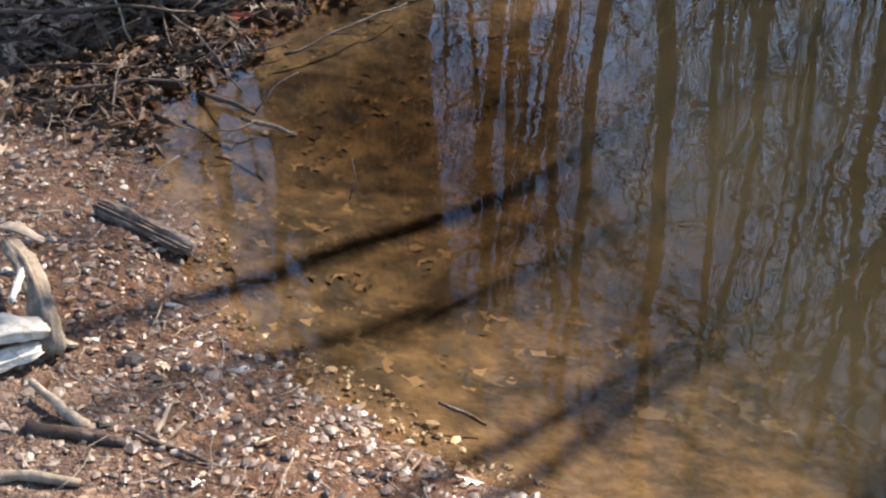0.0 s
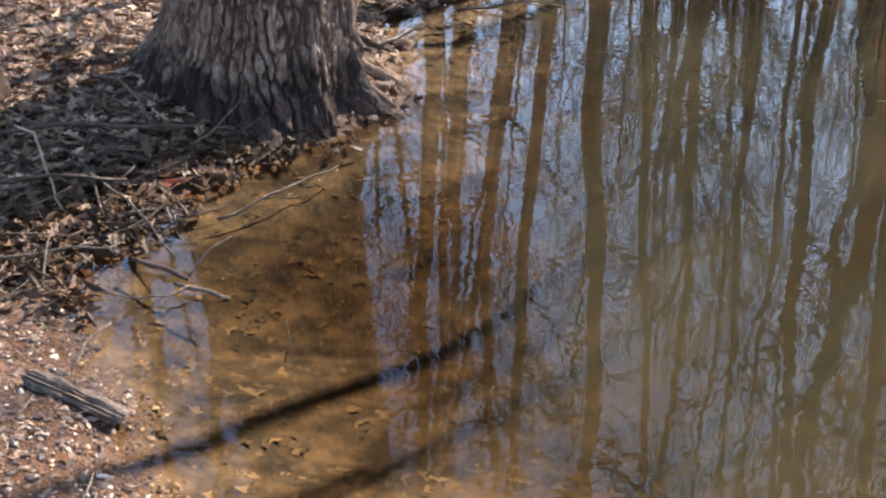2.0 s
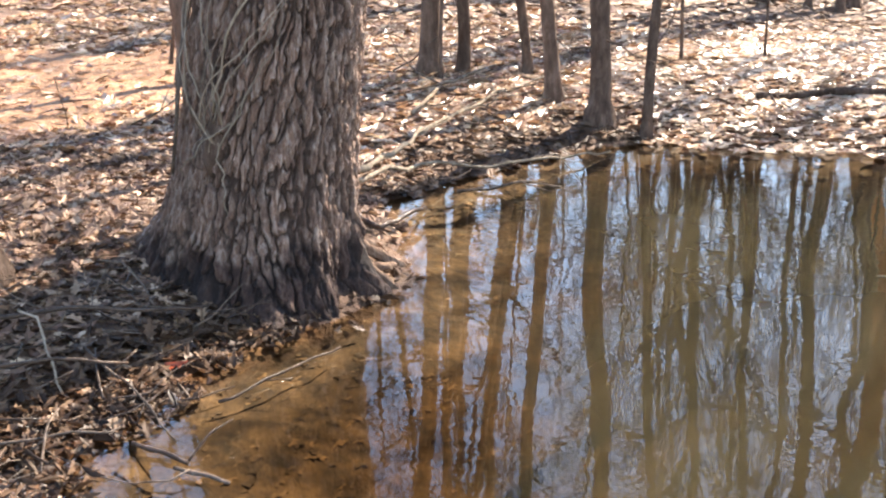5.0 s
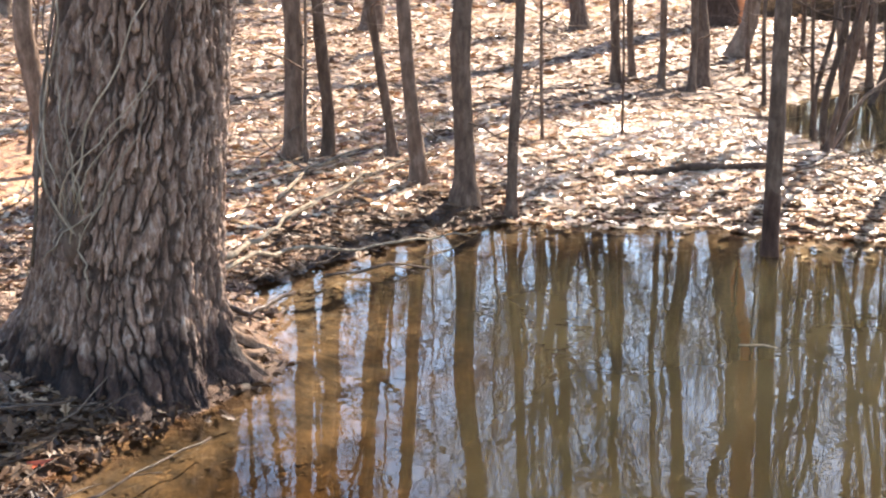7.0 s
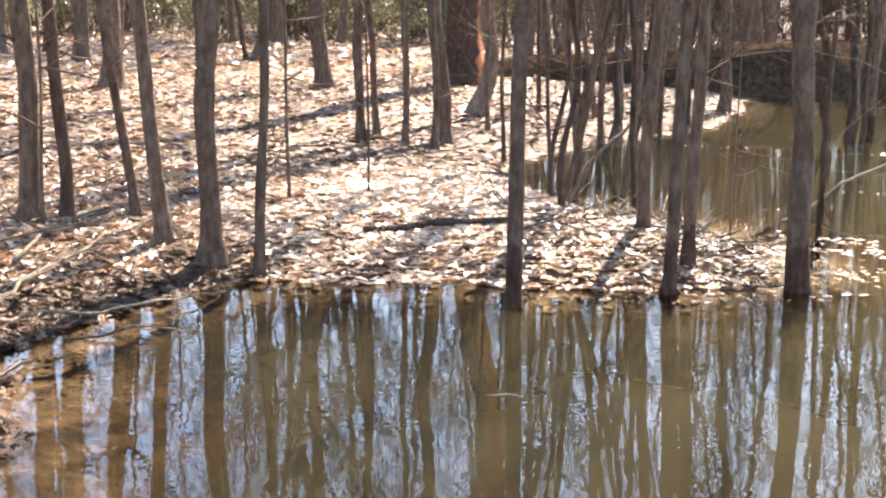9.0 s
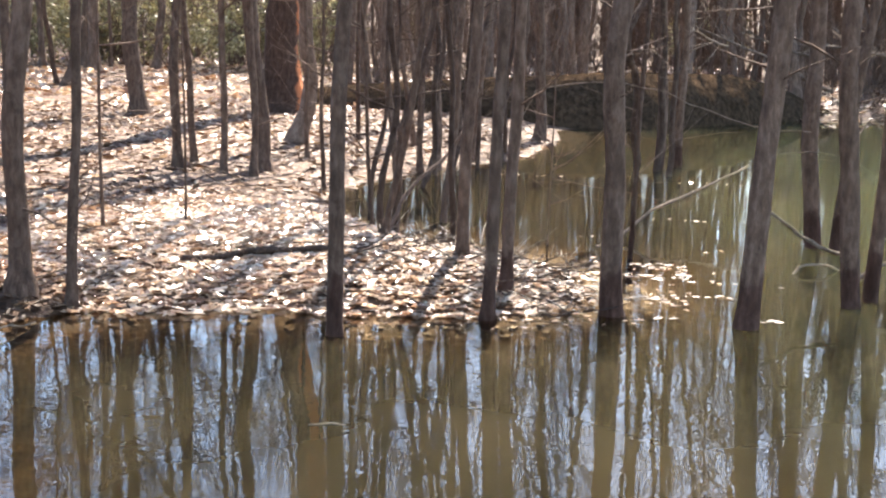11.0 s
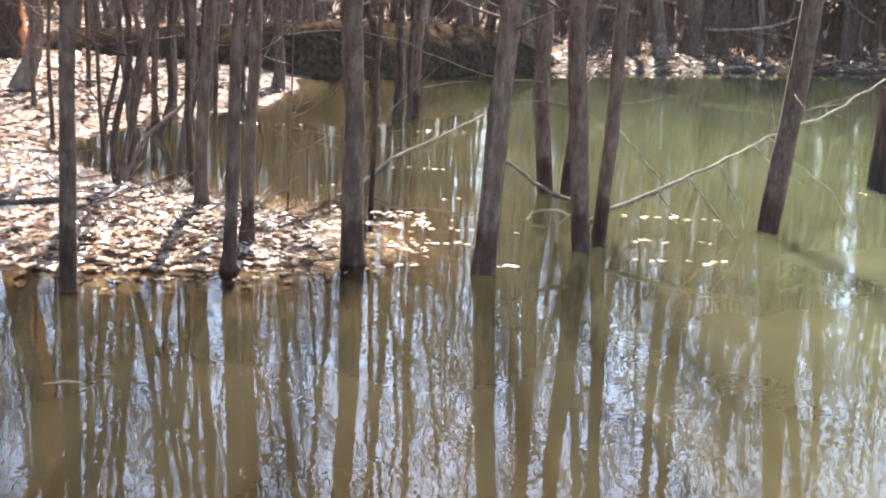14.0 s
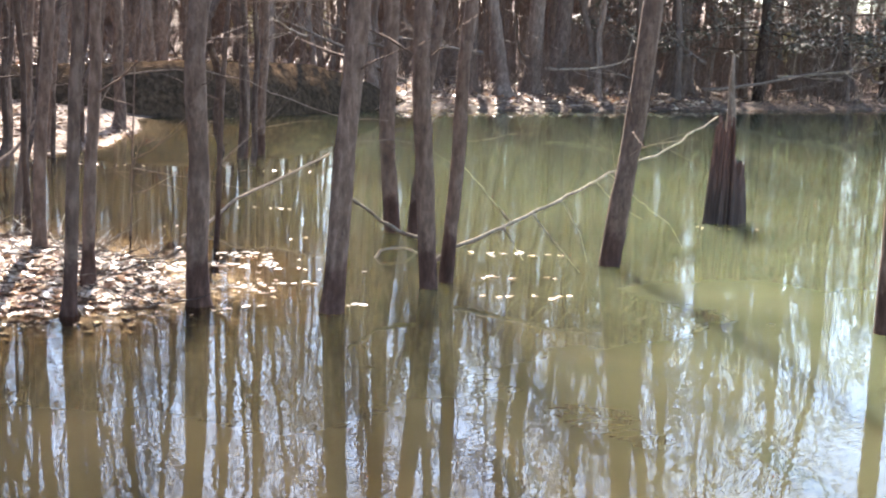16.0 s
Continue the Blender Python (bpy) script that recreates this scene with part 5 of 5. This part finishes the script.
# the large dull share paints in the shade of the trees beyond
k = np.random.RandomState(79).rand(len(q)) < (0.24 + 0.24 * wobble(q, 0.9)) * (shore_distance(q) > 2.2)
leaf_field("fallen_leaves", q[k], np.maximum(height(q[k]), 0) + 0.004, 0.125, PLAIN, LEAF_DRY, "pale dry leaves carpeting the wood floor", 3, 0.15, 0.12)
leaf_field("fallen_leaves", q[~k], np.maximum(height(q[~k]), 0) + 0.004, 0.12, PLAIN, LEAF_DULL, "dull brown leaves carpeting the wood floor, toned for tree shade", 35, 0.15, 0.12)
q = sown(16000, -16, 30, 24, 46, 0.0, 40, 4)
leaf_field("fallen_leaves", q, height(q) + 0.005, 0.22, PLAIN, LEAF_DRY, "pale dry leaves far off in the wood", 4, 0.2, 0.15)
q = sown(16000, 10, 60, 24, 33, -0.05, 6, 5, (10, 70))
leaf_field("fallen_leaves", q, np.maximum(height(q), 0) + 0.005, 0.13, PLAIN, LEAF_DULL, "brown leaves washed up along the far shore", 5, 0.16, 0.12)
q = sown(2600, -2.2, -0.6, 2.85, 5.0, -0.12, 0.28, 6)
leaf_field("wet_leaves", q, np.maximum(height(q), 0) + 0.004, 0.066, LOBED, LEAF_WET_OR_SHADED, "dark wet leaves along the cove's edge", 6, 0.35)
q = sown(4600, -1.5, 1.2, 2.1, 6.5, -1.6, -0.05, 7)
leaf_field("sunken_leaves", q, height(q) - 0.003, 0.08, LOBED, LEAF_SUNK, "amber leaves lying on the shallow pond bed", 7, 0.012, 0.01)
q = sown(4200, -1.0, 5.5, 5.4, 9.5, -1.0, -0.1, 8)
leaf_field("sunken_leaves", q, np.maximum(height(q), -0.3) + 0.004, 0.07, PLAIN, LEAF_SUNK, "amber leaves lying on the shallow pond bed", 8, 0.04, 0.03)
q = sown(330, -2.2, -0.2, 1.5, 3.0, 0.02, 2, 9)
q2 = sown(3200, -2.2, 0.2, 1.3, 3.0, 0.0, 2, 19)
leaf_field("leaf_scraps", q2, height(q2) + 0.001, 0.019, PLAIN, LEAF_DULL, "small leaf scraps and bark bits on the gravel", 29, 0.35, 0.2)
leaf_field("fallen_leaves", q[:40], height(q)[:40] + 0.002, 0.045, LOBED, LEAF_DRY, "few dry leaves on the gravel bank", 9, 0.4)
rng = np.random.RandomState(21)
spots = np.array([(4.1, 8.0), (4.45, 8.2), (4.6, 7.6), (4.4, 7.1), (5.6, 8.6), (6.1, 10.4), (5.0, 9.6), (9.4, 7.7), (5.9, 6.6), (6.6, 7.4), (6.2, 14.5), (7.4, 15.6), (5.6, 6.0), (8.0, 13.2)])
drift = np.array([(0.86, -0.5), (0.5, 0.86)])
q = np.concatenate([c + (rng.normal(size=(rng.randint(3, 13), 2)) * (0.24, 0.045)) @ drift for c in spots])
q = q[shore_distance(q) < 0]
leaf_field("floating_leaves", q, 0 * q[:, 0] + 0.003, 0.06, LOBED, LEAF_DRY, "pale leaves drifting on the pond", 10, 0.06, 0.1)
q = sown(4200, 2.4, 4.9, 6.5, 8.8, -0.75, 0.05, 11)
keep = rng.rand(len(q)) < 0.06 * smooth01(0.9 + 1.6 * wobble(q, 3.0))
leaf_field("floating_leaves", q[keep], 0 * q[keep, 0] + 0.003, 0.058, LOBED, LEAF_DULL, "brown leaves drifting by the wooded point", 11, 0.1, 0.15)
q = sown(2600, 3.4, 5.4, 6.3, 8.4, -1.6, -0.02, 22)
q = q[rng.rand(len(q)) < 0.4 * smooth01(1.6 * wobble(q * (0.6, 1.5), 4.5)) * smooth01((5.2 - q[:, 0]) / 1.2)]
leaf_field("wet_leaves", q, 0 * q[:, 0] + 0.002, 0.075, LOBED, LEAF_WET_OR_SHADED, "dark soaked leaves afloat in thin rows", 34, 0.03, 0.05)
leaf = leaf_field("red_leaf", np.array([(-1.30, 3.82)]), np.array([0.03]), 0.13, LOBED, LEAF_RED, "single bright red-orange leaf by the cove", 12, 0.1)
leaf["kind"] = "thing"

# ================= gravel, stones, twig litter =================
def stone_shape(rnd, r, flat=0.65):
    bm = bmesh.new()
    bmesh.ops.create_icosphere(bm, subdivisions=2, radius=r)
    sx, sy = rnd.uniform(0.8, 1.3), rnd.uniform(0.7, 1.1)
    off = Vector((rnd.uniform(-9, 9), rnd.uniform(-9, 9), 0))
    for v in bm.verts:
        k = 1 + 0.35 * noise.noise(v.co / r * 0.9 + off)
        v.co = Vector((v.co.x * sx * k, v.co.y * sy * k, v.co.z * flat * k))
    me = bpy.data.meshes.new("stone")
    bm.to_mesh(me)
    bm.free()
    return me


rnd = random.Random(44)
STONES = [(-.94, 1.93, .026), (-.84, 1.95, .018), (-.78, 1.94, .016), (-.80, 1.97, .014), (-.69, 1.81, .017), (-.51, 1.81, .014), (-.38, 1.71, .016), (-.56, 1.71, .015), (-1.07, 2.10, .015),
          (-.68, 1.73, .014), (-.62, 1.66, .016), (-1.50, 2.62, .02), (-1.38, 2.64, .013), (-.34, 1.94, .016), (-1.0, 2.02, .013), (-.97, 1.98, .012), (-1.02, 1.76, .018), (-.75, 1.66, .012), (-.45, 1.76, .012),
          (-1.3, 2.45, .014), (-.9, 1.70, .016), (-1.15, 2.2, .012), (-.99, 2.16, .011), (-.5, 1.66, .013)]
for x, y, r in STONES:
    ob = part("stone", stone_shape(rnd, r), STONE)
    ob.location = (x, y, ground_z(x, y) + r * 0.3)
    ob.rotation_euler = (0, 0, rnd.uniform(0, 6))
    tagged(ob, "small rounded stone on the gravelly bank", "stone", "bank stones")


def gravel():
    base = bmesh.new()
    bmesh.ops.create_icosphere(base, subdivisions=1, radius=1)
    bv = np.array([v.co[:] for v in base.verts])
    bf = np.array([[v.index for v in f.verts] for f in base.faces])
    base.free()
    rng = np.random.RandomState(3)
    q = sown(40000, -2.3, 0.6, 1.25, 3.1, -0.1, 1.6, 13)
    n_ = len(q)
    r = 0.0018 + 0.0115 * rng.rand(n_) ** 7
    sc = np.stack([r * rng.uniform(0.8, 1.5, n_), r * rng.uniform(0.7, 1.2, n_), r * rng.uniform(0.3, 0.65, n_)], 1)
    a = rng.uniform(0, 6.28, n_)
    v = bv[None] * sc[:, None] * rng.uniform(0.62, 1.3, (n_, len(bv), 1))
    x, y = v[..., 0] * np.cos(a)[:, None] - v[..., 1] * np.sin(a)[:, None], v[..., 0] * np.sin(a)[:, None] + v[..., 1] * np.cos(a)[:, None]
    v = np.stack([x + q[:, :1], y + q[:, 1:], v[..., 2] + (height(q) + 0.2 * r)[:, None]], 2).reshape(-1, 3)
    f = (bf[None] + (np.arange(n_) * len(bv))[:, None, None]).reshape(-1, 3)
    me = bpy.data.meshes.new("gravel")
    me.from_pydata(v.tolist(), [], f.tolist())
    tagged(part("gravel", me, STONE), "loose tan and grey gravel on the near bank", "gravel", kind="stuff")


gravel()


def twig_litter(name, q, longest, thick, mat, label, seed):
    b, rnd = Build(), random.Random(seed)
    zs = np.maximum(height(q), 0)
    for (x, y), z in zip(q, zs):
        a, ln = rnd.uniform(0, 6.28), longest * rnd.uniform(0.25, 1)
        path = branch_path((x, y, z + rnd.uniform(0.005, 0.05)), (math.cos(a), math.sin(a), rnd.uniform(-0.05, 0.22)), ln, 0.3, rnd, 3)
        r = thick * rnd.uniform(0.5, 1.2)
        b.tube(path, [r, r * 0.85, r * 0.7, r * 0.45], 5)
    tagged(part(name, b.mesh(name), mat), label, "twigs", kind="stuff")


twig_litter("twig_litter", sown(110, -2.4, -0.9, 2.9, 5.2, 0.0, 3, 14), 0.24, 0.003, WOOD_GREY, "small dead twigs tangled in the cove's leaves", 1)
twig_litter("twig_litter", sown(90, -2.4, -0.9, 2.9, 4.4, -0.1, 0.5, 15), 0.3, 0.005, WOOD_WET, "dark wet twigs at the cove's edge", 2)
twig_litter("twig_litter", sown(260, 2.3, 4.0, 6.7, 9.0, -0.3, 2, 18), 0.45, 0.005, WOOD_WET, "reddish brown twigs tangled at the tip of the point", 5)
twig_litter("twig_litter", sown(420, -2.2, -0.3, 1.3, 3.0, 0.0, 3, 16), 0.1, 0.0018, WOOD_PALE, "straw and small twigs on the gravel", 3)
twig_litter("twig_litter", sown(330, -4, 4, 6.3, 14, 0.0, 8, 17), 0.7, 0.006, WOOD_GREY, "dead twigs scattered over fallen leaves", 4)
